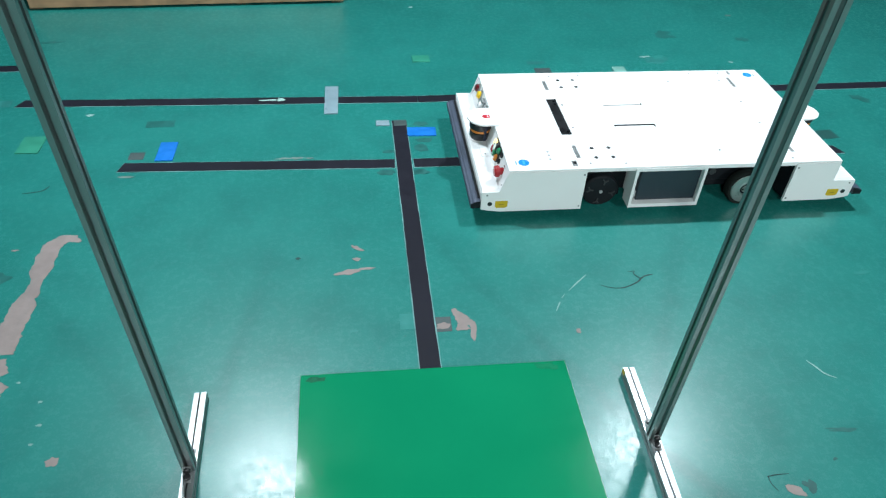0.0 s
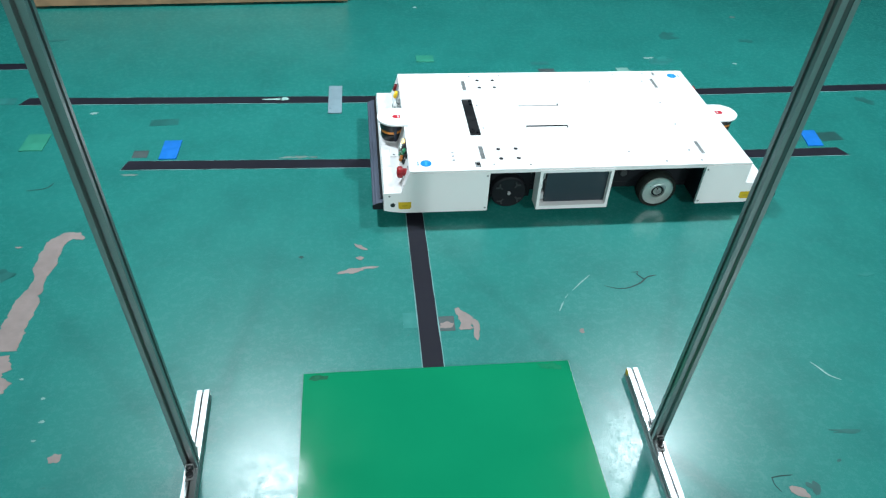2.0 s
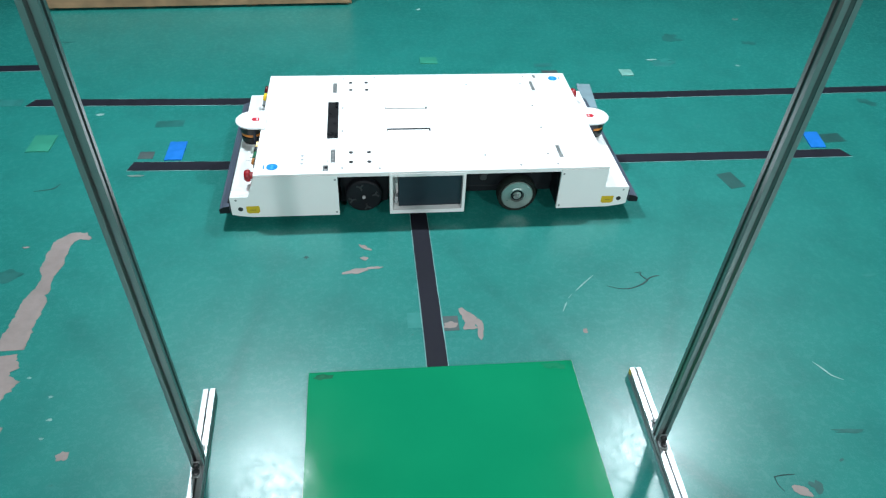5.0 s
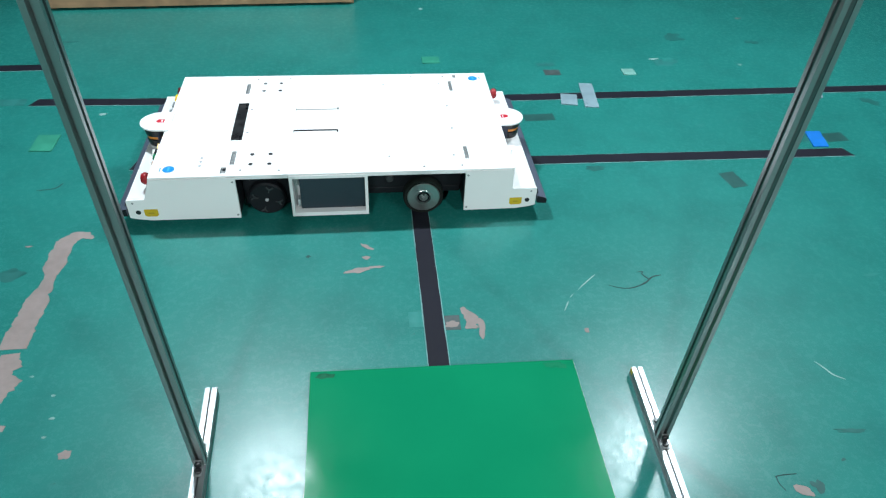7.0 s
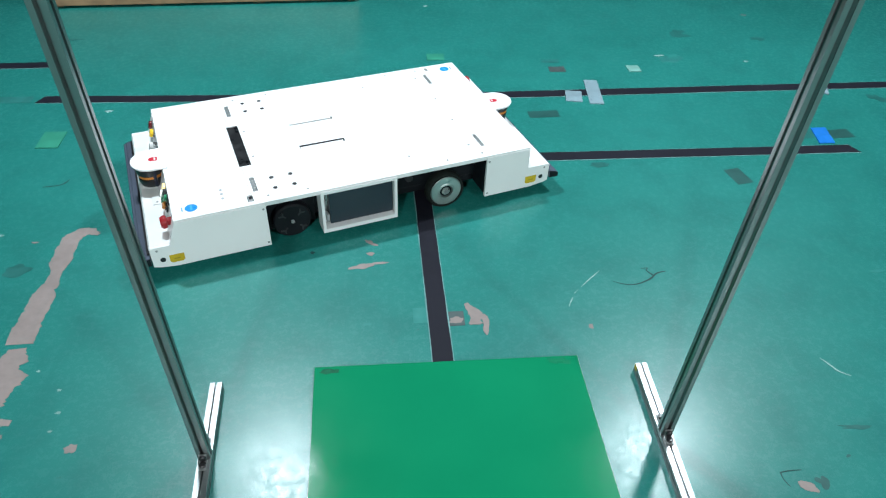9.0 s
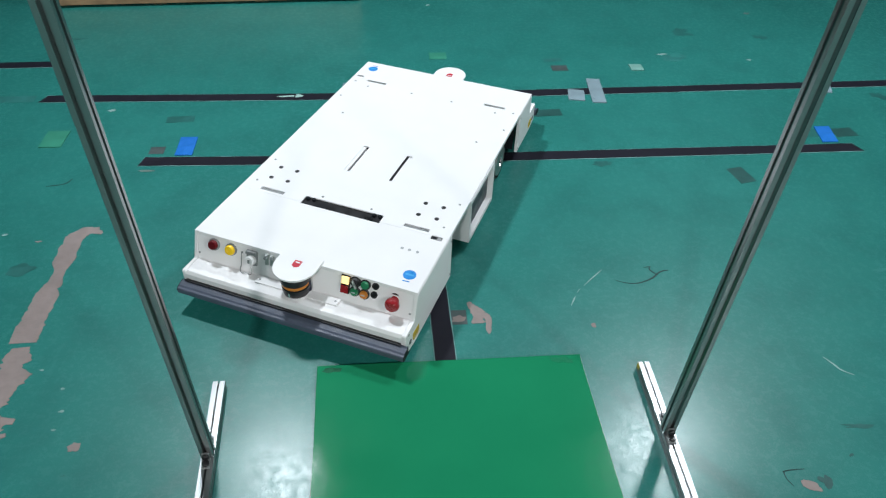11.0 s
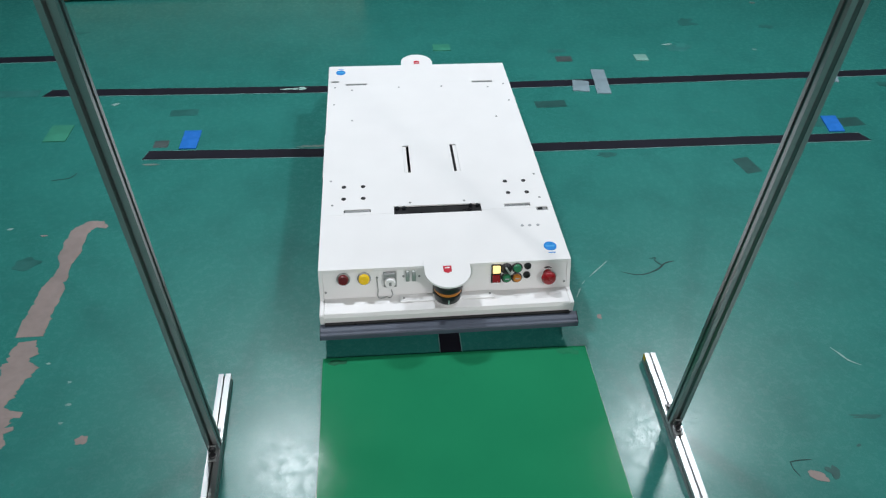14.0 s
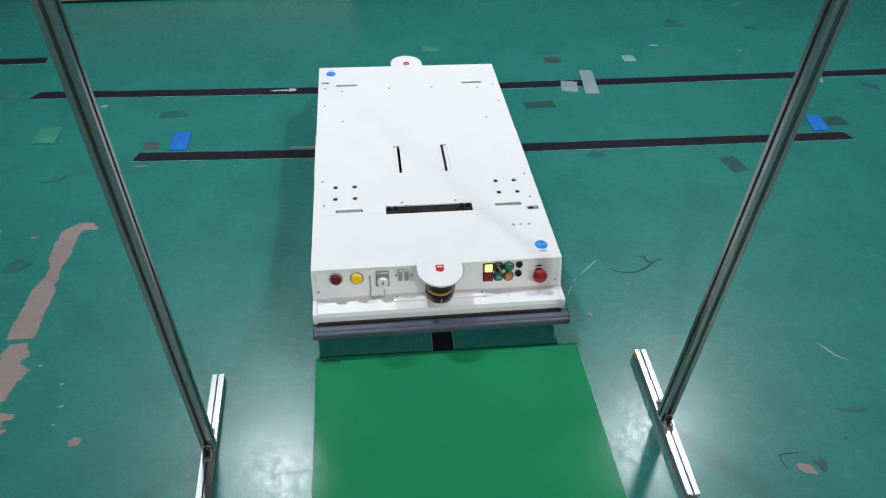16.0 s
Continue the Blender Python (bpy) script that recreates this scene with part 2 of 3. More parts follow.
def plate(xs, ys, holes, z0, z1, r=0.0):
    """A plate over a grid of breaks, with rectangular holes through it; the outer top edge is rounded."""
    bm = bmesh.new()
    vs = {(i, j): bm.verts.new((x, y, z1)) for i, x in enumerate(xs) for j, y in enumerate(ys)}
    faces = []
    for i in range(len(xs) - 1):
        for j in range(len(ys) - 1):
            cx, cy = (xs[i] + xs[i + 1]) / 2, (ys[j] + ys[j + 1]) / 2
            if any(a < cx < b and c < cy < d for a, b, c, d in holes):
                continue
            faces.append(bm.faces.new([vs[i, j], vs[i + 1, j], vs[i + 1, j + 1], vs[i, j + 1]]))
    bmesh.ops.delete(bm, geom=[v for v in bm.verts if not v.link_faces], context="VERTS")
    rim = bmesh.ops.extrude_face_region(bm, geom=faces)
    down = [g for g in rim["geom"] if isinstance(g, bmesh.types.BMVert)]
    for v in down:
        v.co.z = z0
    bmesh.ops.recalc_face_normals(bm, faces=bm.faces)
    return bm


def cuts(lo, hi, *pairs):
    return sorted({lo, hi, *[v for p in pairs for v in p if lo < v < hi]})


# ---- hall ----
floor = part("floor", box(-9, 9, -6, 11, -0.12, 0.0), FLOOR)
tagged(floor, "worn glossy teal green epoxy painted concrete floor", "floor", kind="structure")
# Unseen walls and ceiling, added to close the hall and bounce lamp light.
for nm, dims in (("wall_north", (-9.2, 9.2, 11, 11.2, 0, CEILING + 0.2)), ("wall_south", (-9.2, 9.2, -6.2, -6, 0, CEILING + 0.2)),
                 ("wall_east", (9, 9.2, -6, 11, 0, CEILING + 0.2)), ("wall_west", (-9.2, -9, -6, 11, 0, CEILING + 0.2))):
    tagged(part(nm, box(*dims), WALL), "plain unseen hall wall added to bounce light", "wall", kind="structure")
# Both end walls get a paler colour to throw back more light.
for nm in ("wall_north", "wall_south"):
    bpy.data.objects[nm].data.materials[0] = WALL_BOUNCE
tagged(part("ceiling", box(-9, 9, -6, 11, CEILING + 0.02, CEILING + 0.2), CEIL), "plain grey unseen ceiling added to bounce light", "ceiling", kind="structure")


def ceiling_light(x, y, watts, tint):
    ob = empty("ceiling_light", pose(x, y, CEILING))
    part("housing", box(-0.17, 0.17, -0.10, 0.10, -0.06, 0.02, 0.008), WALL, ob)
    part("diffuser", box(-0.14, 0.14, -0.075, 0.075, -0.070, -0.061, 0.004), LAMP_GLOW, ob)
    tagged(ob, "short white ceiling light with glowing diffuser", "lamp", group="hall lights")
    la = bpy.data.lights.new("tube_light", "AREA")
    la.shape, la.size, la.size_y, la.energy, la.color = "RECTANGLE", 0.26, 0.14, watts, tint
    lo = new("tube_light", la)
    lo.matrix_basis = pose(x, y, CEILING - 0.09)


for spec in LIGHTS:
    ceiling_light(*spec)


# ---- floor marks ----
def blob(cx, cy, length, width, turn, z, seed, n=26, rough=0.28):
    """A flat ragged flake, slightly proud of the floor."""
    rnd = random.Random(seed)
    ph = [rnd.uniform(0, 6.28) for _ in range(5)]
    am = [rnd.uniform(0.3, 1.0) for _ in range(5)]
    pts = []
    for k in range(n):
        a = 2 * math.pi * k / n
        w = 1 + rough * sum(am[j] * math.sin((j + 2) * a + ph[j]) for j in range(5)) / 2.2 + rnd.uniform(-1, 1) * rough * 0.25
        u, v = math.cos(a) * length / 2 * w, math.sin(a) * width / 2 * w
        c, s = math.cos(radians(turn)), math.sin(radians(turn))
        pts.append((cx + u * c - v * s, cy + u * s + v * c))
    return prism(pts, 0.0002, z)


def ribbon(spine, widths, z, seed=0, ragged=0.0, steps=6):
    """A flat band along a spine of a few points, with ragged edges."""
    rnd = random.Random(seed)
    bm = bmesh.new()
    pts = []
    for (p, q), (a, b) in zip(zip(spine, spine[1:]), zip(widths, widths[1:])):
        for k in range(steps):
            f = k / steps
            pts.append((p[0] + (q[0] - p[0]) * f, p[1] + (q[1] - p[1]) * f, a + (b - a) * f))
    pts.append((*spine[-1], widths[-1]))
    # round the corners of the spine
    for _ in range(steps):
        pts = [pts[0]] + [tuple((u + 2 * v + w) / 4 for u, v, w in zip(*tri)) for tri in zip(pts, pts[1:], pts[2:])] + [pts[-1]]
    # each side wanders slowly, with small bites
    slow = [rnd.uniform(-1, 1) for _ in range(2 * (len(pts) // 4 + 3))]

    def edge(i, side):
        k, f = divmod(i / 4, 1)
        a, b = slow[2 * int(k) + side], slow[2 * int(k) + 2 + side]
        return 1 + ragged * (0.75 * (a + (b - a) * f) + 0.55 * rnd.uniform(-1, 1) ** 3)
    left, right = [], []
    for i, (x, y, w) in enumerate(pts):
        a, b = pts[max(0, i - steps // 3 - 1)], pts[min(len(pts) - 1, i + steps // 3 + 1)]
        d = Vector((b[0] - a[0], b[1] - a[1])).normalized()
        l, r = w / 2 * edge(i, 0), w / 2 * edge(i, 1)
        left.append((x - d.y * l, y + d.x * l))
        right.append((x + d.y * r, y - d.x * r))
    rows_top = [(bm.verts.new((*a, z)), bm.verts.new((*b, z))) for a, b in zip(left, right)]
    rows_low = [(bm.verts.new((*a, 0.0001)), bm.verts.new((*b, 0.0001))) for a, b in zip(left, right)]
    for i in range(len(rows_top) - 1):
        (a, b), (c, d) = rows_top[i], rows_top[i + 1]
        (e, f), (g, h) = rows_low[i], rows_low[i + 1]
        for q in ((a, b, d, c), (a, c, g, e), (b, f, h, d)):
            bm.faces.new(q)
    for t, lo in ((rows_top[0], rows_low[0]), (rows_top[-1], rows_low[-1])):
        bm.faces.new((t[0], t[1], lo[1], lo[0]))
    return bm


def quad(cx, cy, length, width, turn, z, z0=0.0002, shear=0.0):
    c, s = math.cos(radians(turn)), math.sin(radians(turn))
    pts = []
    for u, v in ((-1, -1), (1, -1), (1, 1), (-1, 1)):
        u, v = u * length / 2 + shear * v * width / 2, v * width / 2
        pts.append((cx + u * c - v * s, cy + u * s + v * c))
    return prism(pts, z0, z)


# long bared streak beside the post
part("paint_chip", ribbon([(-0.948, 1.741), (-0.972, 1.757), (-1.006, 1.754), (-1.025, 1.708), (-1.022, 1.63), (-1.013, 1.575), (-1.022, 1.50), (-1.022, 1.40), (-1.02, 1.315)],
                          [0.010, 0.032, 0.044, 0.054, 0.060, 0.022, 0.058, 0.066, 0.058], 0.0009, 3, 0.27, 13), CONCRETE, floor, "long bare concrete streak in the paint")
part("paint_chip", ribbon([(-1.02, 1.30), (-1.012, 1.23), (-1.022, 1.14), (-1.02, 1.06), (-0.99, 1.01), (-1.0, 0.97)],
                          [0.036, 0.07, 0.066, 0.07, 0.06, 0.02], 0.0009, 5, 0.5, 14), CONCRETE, floor, "long bare concrete streak in the paint")
part("paint_chip", ribbon([(-1.0, 1.082), (-0.955, 1.078)], [0.022, 0.016], 0.0012, 6, 0.3), CONCRETE, floor)
part("paint_chip", ribbon([(-1.0, 1.03), (-0.96, 1.042)], [0.024, 0.01], 0.0012, 7, 0.3), CONCRETE, floor)
for i, (x, y, l, w, a) in enumerate([(-0.803, 1.002, 0.026, 0.024, 30), (-0.148, 1.664, 0.042, 0.014, -35), (-0.15, 1.615, 0.024, 0.014, 5), (-0.175, 1.561, 0.07, 0.02, 8),
                                     (-0.125, 1.573, 0.05, 0.010, 4),
                                     (0.073, 1.337, 0.036, 0.024, 10), (0.428, 1.295, 0.018, 0.012, 70), (0.783, 0.805, 0.040, 0.024, -28),
                                     (-1.118, 1.712, 0.02, 0.007, 4), (-1.225, 1.748, 0.016, 0.009, 10), (-0.895, 2.066, 0.05, 0.011, 2), (-0.392, 2.152, 0.05, 0.012, 3), (-0.347, 2.153, 0.045, 0.015, -2), (-0.306, 2.151, 0.03, 0.008, 0),
                                     (1.148, 2.906, 0.05, 0.014, 5), (-1.115, 2.472, 0.025, 0.018, 0), (0.137, 3.482, 0.02, 0.016, 0), (-0.86, 1.10, 0.012, 0.007, 0),
                                     (-0.878, 1.165, 0.010, 0.006, 0), (-0.862, 1.05, 0.009, 0.006, 0), (-0.945, 1.225, 0.009, 0.006, 0), (-0.16, 1.335, 0.022, 0.009, 10)]):
    part("paint_chip", blob(x, y, l, w, a, 0.0008 + i * 0.00001, 40 + i), CONCRETE if i < 9 else TAN_SCUFF if 10 <= i <= 13 else PALE_FILM if i == 21 else SCRATCH, floor, "bare flake in the floor paint" if i < 9 else "pale scuff on the floor")
for i, (sp, wd) in enumerate([([(0.106, 1.398), (0.116, 1.376), (0.128, 1.352), (0.140, 1.336)], [0.012, 0.024, 0.034, 0.024]),
                              ([(0.140, 1.353), (0.150, 1.343), (0.152, 1.320), (0.147, 1.292), (0.148, 1.280)], [0.010, 0.022, 0.016, 0.013, 0.004]),
                              ([(0.132, 1.338), (0.119, 1.328), (0.107, 1.320)], [0.034, 0.024, 0.006])]):
    part("paint_chip", ribbon(sp, wd, 0.0009 + i * 0.00012, 60 + i, 0.35, 8), CONCRETE, floor, "bare flake in the floor paint")
# faint scuffs and specks further off
for i, (x, y, l, w, a, mt) in enumerate([(1.334, 1.465, 0.06, 0.010, 5, PALE_FILM), (0.974, 0.945, 0.07, 0.012, -4, FAINT), (1.528, 2.843, 0.022, 0.012, 0, SCRATCH), (1.212, 2.898, 0.06, 0.04, 8, PALE_FILM),
                                         (1.741, 3.363, 0.03, 0.018, 0, TAN_SCUFF), (1.319, 3.14, 0.09, 0.08, 20, FAINT), (1.688, 3.08, 0.06, 0.04, -20, FAINT), (1.143, 2.328, 0.035, 0.02, 30, PALE_FILM),
                                         (1.944, 2.496, 0.07, 0.05, -30, FAINT), (-1.443, 3.106, 0.09, 0.02, 4, FAINT), (-0.318, 1.628, 0.014, 0.010, 0, CRACK)]):
    part("scuff", blob(x, y, l, w, a, 0.0007, 140 + i, rough=0.4), mt, floor, "faint scuff on the floor paint")
for i, (sp, wd) in enumerate([([(0.385, 1.370), (0.397, 1.392), (0.404, 1.405)], [0.002, 0.005, 0.001]), ([(0.412, 1.420), (0.424, 1.434)], [0.0025, 0.001]),
                              ([(0.438, 1.446), (0.470, 1.476), (0.505, 1.508)], [0.001, 0.004, 0.0015]),
                              ([(0.991, 1.154), (1.006, 1.130), (1.016, 1.108), (1.042, 1.092)], [0.0015, 0.005, 0.005, 0.002])]):
    part("scratch", ribbon(sp, wd, 0.0008, 70 + i, 0.4), SCRATCH, floor, "pale curved scratch in the paint")
for i, (sp, wd) in enumerate([([(0.535, 1.462), (0.565, 1.448), (0.60, 1.446), (0.648, 1.468), (0.67, 1.492), (0.70, 1.497)], [0.001, 0.002, 0.003, 0.003, 0.005, 0.0015]),
                              ([(0.658, 1.482), (0.642, 1.505), (0.655, 1.515), (0.63, 1.512)], [0.004, 0.003, 0.002, 0.001]),
                              ([(0.736, 0.842), (0.755, 0.845), (0.787, 0.845)], [0.002, 0.002, 0.001]),
                              ([(0.738, 0.842), (0.736, 0.825), (0.744, 0.807)], [0.002, 0.002, 0.001]),
                              ([(-1.19, 1.99), (-1.13, 2.0), (-1.12, 2.03)], [0.002, 0.006, 0.002])]):
    part("crack", ribbon(sp, wd, 0.0008, 80 + i, 0.4), CRACK, floor, "fine dark crack in the floor paint")
for i, (x, y, l, w, a, mt) in enumerate([(-0.888, 2.19, 0.05, 0.045, 0, BROWN_STAIN), (0.072, 1.343, 0.046, 0.052, 0, BROWN_STAIN), (0.655, 2.782, 0.07, 0.05, 0, BROWN_STAIN),
                                         (0.522, 2.405, 0.12, 0.05, 3, STAIN), (1.118, 1.962, 0.060, 0.090, 12, STAIN), (1.50, 2.222, 0.09, 0.05, 6, FAINT), (1.635, 2.225, 0.09, 0.06, 5, STAIN),
                                         (-0.85, 2.40, 0.10, 0.045, 3, FAINT), (-0.045, 2.052, 0.06, 0.035, 0, SMUDGE), (0.068, 2.05, 0.06, 0.035, 0, SMUDGE), (-0.03, 2.18, 0.05, 0.02, 0, SMUDGE),
                                         (0.095, 2.365, 0.06, 0.03, 0, SMUDGE), (0.085, 2.20, 0.05, 0.05, 0, SMUDGE), (0.10, 2.25, 0.06, 0.03, 0, SMUDGE), (0.822, 0.812, 0.024, 0.032, 12, STAIN),
                                         (-1.125, 1.59, 0.07, 0.05, 0, FAINT), (0.912, 0.872, 0.014, 0.006, 20, STAIN), (0.64, 2.86, 0.08, 0.03, 4, RESIDUE), (1.19, 2.87, 0.12, 0.06, 10, RESIDUE),
                                         (0.65, 2.05, 0.07, 0.03, 0, FAINT), (-0.02, 1.36, 0.04, 0.055, 0, PALE_FILM), (-1.65, 2.565, 0.46, 0.05, 1, RESIDUE)]):
    bm = blob(x, y, l, w, a, 0.0006, 100 + i, rough=0.5 if i == 14 else 0.22) if i in (8, 9, 10, 11, 12, 13, 14, 15, 16, 18, 19) else quad(x, y, l, w, a, 0.0006)
    part("stain", bm, mt, floor, "rectangle of old adhesive residue" if i not in (5, 6) else "dark grey smudge")

# ---- tapes ----
def floor_tape(p, q, width, label, cut0=0.0, cut1=0.0, z=0.0022):
    """A straight strip of black tape with slanted cut ends, on its pale line of glue."""
    d = Vector((q[0] - p[0], q[1] - p[1]))
    n = d.length
    d.normalize()
    s = Vector((-d.y, d.x))

    def strip(w, z0, z1, grow):
        rnd = random.Random(int(p[0] * 1000) + int(w * 1e5))
        bm = bmesh.new()
        steps = 24
        rows = []
        for k in range(steps + 1):
            u = -grow + (n + 2 * grow) * k / steps
            j = [rnd.uniform(-1, 1) * 0.0007 for _ in range(2)]
            a = Vector(p) + d * (u + (cut0 if k == 0 else cut1 if k == steps else 0)) + s * (w / 2 + j[0])
            b = Vector(p) + d * u - s * (w / 2 + j[1])
            rows.append([bm.verts.new((*a, z1)), bm.verts.new((*b, z1)), bm.verts.new((*b, z0)), bm.verts.new((*a, z0))])
        for r0, r1 in zip(rows, rows[1:]):
            for k in range(4):
                bm.faces.new((r0[k], r0[(k + 1) % 4], r1[(k + 1) % 4], r1[k]))
        bm.faces.new(rows[0])
        bm.faces.new(rows[-1])
        return bm
    ob = part("floor_tape", strip(width, 0.0011, z, 0.0), TAPE)
    tagged(ob, label, "floor tape", group="guide tapes")
    part("glue_line", strip(width + 0.006, 0.0004, 0.0010, 0.002), GLUE, ob, "pale glue along the edges")


floor_tape((0.0275, 1.1), (0.0155, 2.388), 0.051, "straight strip of black magnetic guide tape on the green floor", z=0.0034)
floor_tape((-0.93, 2.121), (-0.014, 2.103), 0.050, "strip of black guide tape crossing towards another strip", 0.012)
floor_tape((0.052, 2.103), (1.642, 2.120), 0.050, "strip of black guide tape crossing towards another strip", 0.0, -0.02)
floor_tape((-1.40, 2.566), (0.098, 2.552), 0.050, "long strip of black guide tape with a patched joint", 0.02)
floor_tape((0.100, 2.552), (0.745, 2.572), 0.050, "strip of black guide tape between two joints")
floor_tape((0.747, 2.572), (3.4, 2.648), 0.050, "long strip of black guide tape with a patched joint")
floor_tape((-3.2, 2.80), (-1.44, 2.860), 0.050, "black guide tape strip ending beside the post")


def tape_piece(x, y, l, w, a, mat, label, z=0.0040, shear=0.0):
    ob = part("tape_piece", quad(0, 0, l, w, 0, z, 0.0003, shear), mat)
    ob.matrix_basis = pose(x, y, 0, 0, 0, a)
    tagged(ob, label, "tape")


tape_piece(-0.793, 2.212, 0.058, 0.115, 0, BLUE, "short square of blue adhesive tape beside black tape")
tape_piece(0.095, 2.306, 0.105, 0.058, -1, BLUE, "short strip of blue adhesive tape on the floor")
tape_piece(1.556, 2.212, 0.060, 0.108, 0, BLUE, "slanted square of blue tape beside black tape", shear=0.18)
tape_piece(-0.237, 2.555, 0.052, 0.215, 0, CLEAR, "milky translucent tape patch across the black tape")
tape_piece(0.762, 2.575, 0.056, 0.20, -6, CLEAR, "milky translucent tape patch across the black tape")
tape_piece(0.672, 2.540, 0.066, 0.085, -10, CLEAR, "torn milky tape scrap on black tape")
tape_piece(1.756, 2.572, 0.022, 0.085, -20, CLEAR, "small white tape scrap on black tape")
tape_piece(-0.045, 2.372, 0.05, 0.035, 0, CLEAR, "small worn clear tape scrap")
tape_piece(0.020, 2.368, 0.048, 0.04, 0, BROWN_STAIN, "worn grey end of tape", 0.0046)
tape_piece(-1.255, 2.274, 0.075, 0.105, 0, PALE_GREEN, "faded light green tape square", 0.0034)
tape_piece(0.141, 2.906, 0.075, 0.06, 0, PALE_GREEN, "faded light green tape square", 0.0034)
tape_piece(0.992, 2.779, 0.055, 0.055, 0, PAPER, "small pale mint paper square", 0.0034)
for x, y, l, w, a in ((-0.475, 2.560, 0.07, 0.012, 2), (-0.432, 2.562, 0.035, 0.022, 0)):
    part("scrape", blob(x, y, l, w, a, 0.0034, int(-x * 900)), MINT, floor, "white scrape on the tape")

# ---- green sheet on the floor ----
sheet = empty("floor_sheet")
rnd = random.Random(4)
edge_l = [(-0.288 + 0.010 * k / 9 + rnd.uniform(-0.0015, 0.0015), 1.193 - 0.85 * k / 9) for k in range(10)]
edge_r = [(0.364 + 0.004 * k / 9 + rnd.uniform(-0.001, 0.001), 1.193 - 0.85 * k / 9) for k in range(10)]
part("sheet", prism(edge_l[::-1] + edge_r, 0.0040, 0.0068, "z"), MAT, sheet)
part("backing", prism([(x + 0.002 - 0.010 * max(0, k - 2.2) / 4, y) for k, (x, y) in enumerate(edge_l)][::-1] + [(x + 0.001, y) for x, y in edge_r], 0.0036, 0.0052, "z"), MAT_EDGE, sheet, "pale backing at the cut edge")
part("stain", blob(-0.253, 1.178, 0.045, 0.016, 5, 0.0070, 9), material("dull_green_stain", (0.008, 0.110, 0.055), 0.4, vary=0.3, scale=90, spec=0.06), sheet, "dark smudge near the corner")
part("scuff", blob(0.315, 1.178, 0.06, 0.02, -5, 0.0070, 12), material("dull_green_scuff", (0.001, 0.190, 0.088), 0.3, vary=0.05, spec=0.07), sheet, "dull scuff near the corner")
tagged(sheet, "smooth glossy green vinyl sheet laid on the floor", "floor sheet")


# ---- aluminium frame ----
def profile_outline(w=0.0265, g=0.0040):
    """Square extrusion outline with a T-slot in each side."""
    h, d, q = w / 2, 0.0085, 0.0065
    side = [(-h, h), (-g, h), (-g, h - 0.002), (-q, h - 0.0025), (-q, h - d * 0.55), (-g * 0.6, h - d), (g * 0.6, h - d), (q, h - d * 0.55), (q, h - 0.0025), (g, h - 0.002), (g, h)]
    pts = []
    for k in range(4):
        c, s = round(math.cos(-k * math.pi / 2)), round(math.sin(-k * math.pi / 2))
        pts += [(x * c - y * s, x * s + y * c) for x, y in side]
    return pts


def frame_stand(x, y, turn, length, lean, name_label, sticker=False):
    """An upright profile on a floor bar, with angle brackets."""
    ob = empty("profile_stand", pose(x, y, 0, 0, 0, turn))
    part("floor_bar", prism(profile_outline(0.0275, 0.0022), -length / 2, length / 2, "y", bm=None), ALU, ob).location = (0, 0, 0.0142)
    up = part("upright", prism(profile_outline(0.0252), 0.0, 1.92, "z"), ALU, ob)
    up.matrix_basis = pose(0, 0, 0.0285, 0, lean, 0)
    for s in (-1, 1):
        br = part("angle_bracket", prism([(s * 0.0145, 0.029), (s * 0.040, 0.029), (s * 0.040, 0.032), (s * 0.0178, 0.034), (s * 0.0178, 0.050), (s * 0.0145, 0.050)], -0.008, 0.008, "x"), GREY, ob)
        part("screw", disc(0, s * 0.030, 0.0325, 0.0072, 0.006), BLACK, br)
        part("screw", disc(0, s * 0.018, 0.043, 0.0072, s * 0.006, "y"), BLACK, br)
    if sticker:
        part("sticker", box(-0.0145, -0.0139, length / 2 - 0.016, length / 2 - 0.002, 0.014, 0.027), YELLOW, ob, "small yellow sticker at the bar's end")
    tagged(ob, name_label, "frame stand", group="profile stands")
    return ob


frame_stand(-0.5045, 0.951, 2.2, 0.386, -0.87, "silver slotted aluminium profile post on a floor bar")
frame_stand(0.5045, 0.948, -1.6, 0.390, 0.74, "silver slotted aluminium profile post on a floor bar", True)

# ---- timber platform at the back ----
plat = empty("timber_platform", pose(-0.92, 3.494, 0, 0, 0, 3.4))
for k in range(3):
    part("board", box(-0.72, 0.72, 0.0, 0.022, 0.012 + k * 0.098, 0.105 + k * 0.098, 0.003), WOOD if k else WOOD_PALE, plat)
for k in range(6):
    part("plank", box(-0.73, 0.73, -0.012 + k * 0.125, 0.108 + k * 0.125, 0.306, 0.328, 0.003), WOOD, plat)
for x in (-0.70, -0.24, 0.24, 0.70):
    part("bearer", box(x - 0.03, x + 0.03, 0.023, 0.72, 0.0, 0.304, 0.003), WOOD_PALE, plat)
tagged(plat, "low reddish brown timber platform of stained boards", "platform")


# ---- automated cart ----
DZ, SIDE = 0.179, 0.3135
cart = empty("automated_cart")


def screw(parent, x, y, z, r=0.0035, mat=None, axis="z", h=0.0012):
    return part("screw", disc(x, y, z, r, h, axis, 12), mat or GREY, parent)


# lids and deck
def lid(name, x0, x1, holes, label=""):
    ys = cuts(-0.3125, 0.3120, *[(c, d) for a, b, c, d in holes])
    xs = cuts(x0, x1, *[(a, b) for a, b, c, d in holes])
    return part(name, plate(xs, ys, holes, DZ - 0.004, DZ), WHITE, cart, label)


big = (0.291, 0.326, -0.119, 0.117)
hinge_f = [(0.2985, 0.3115, s * 0.217 - 0.036, s * 0.217 + 0.036) for s in (-1, 1)]
hinge_r = [(-0.403, -0.391, s * 0.217 - 0.036, s * 0.217 + 0.036) for s in (-1, 1)]
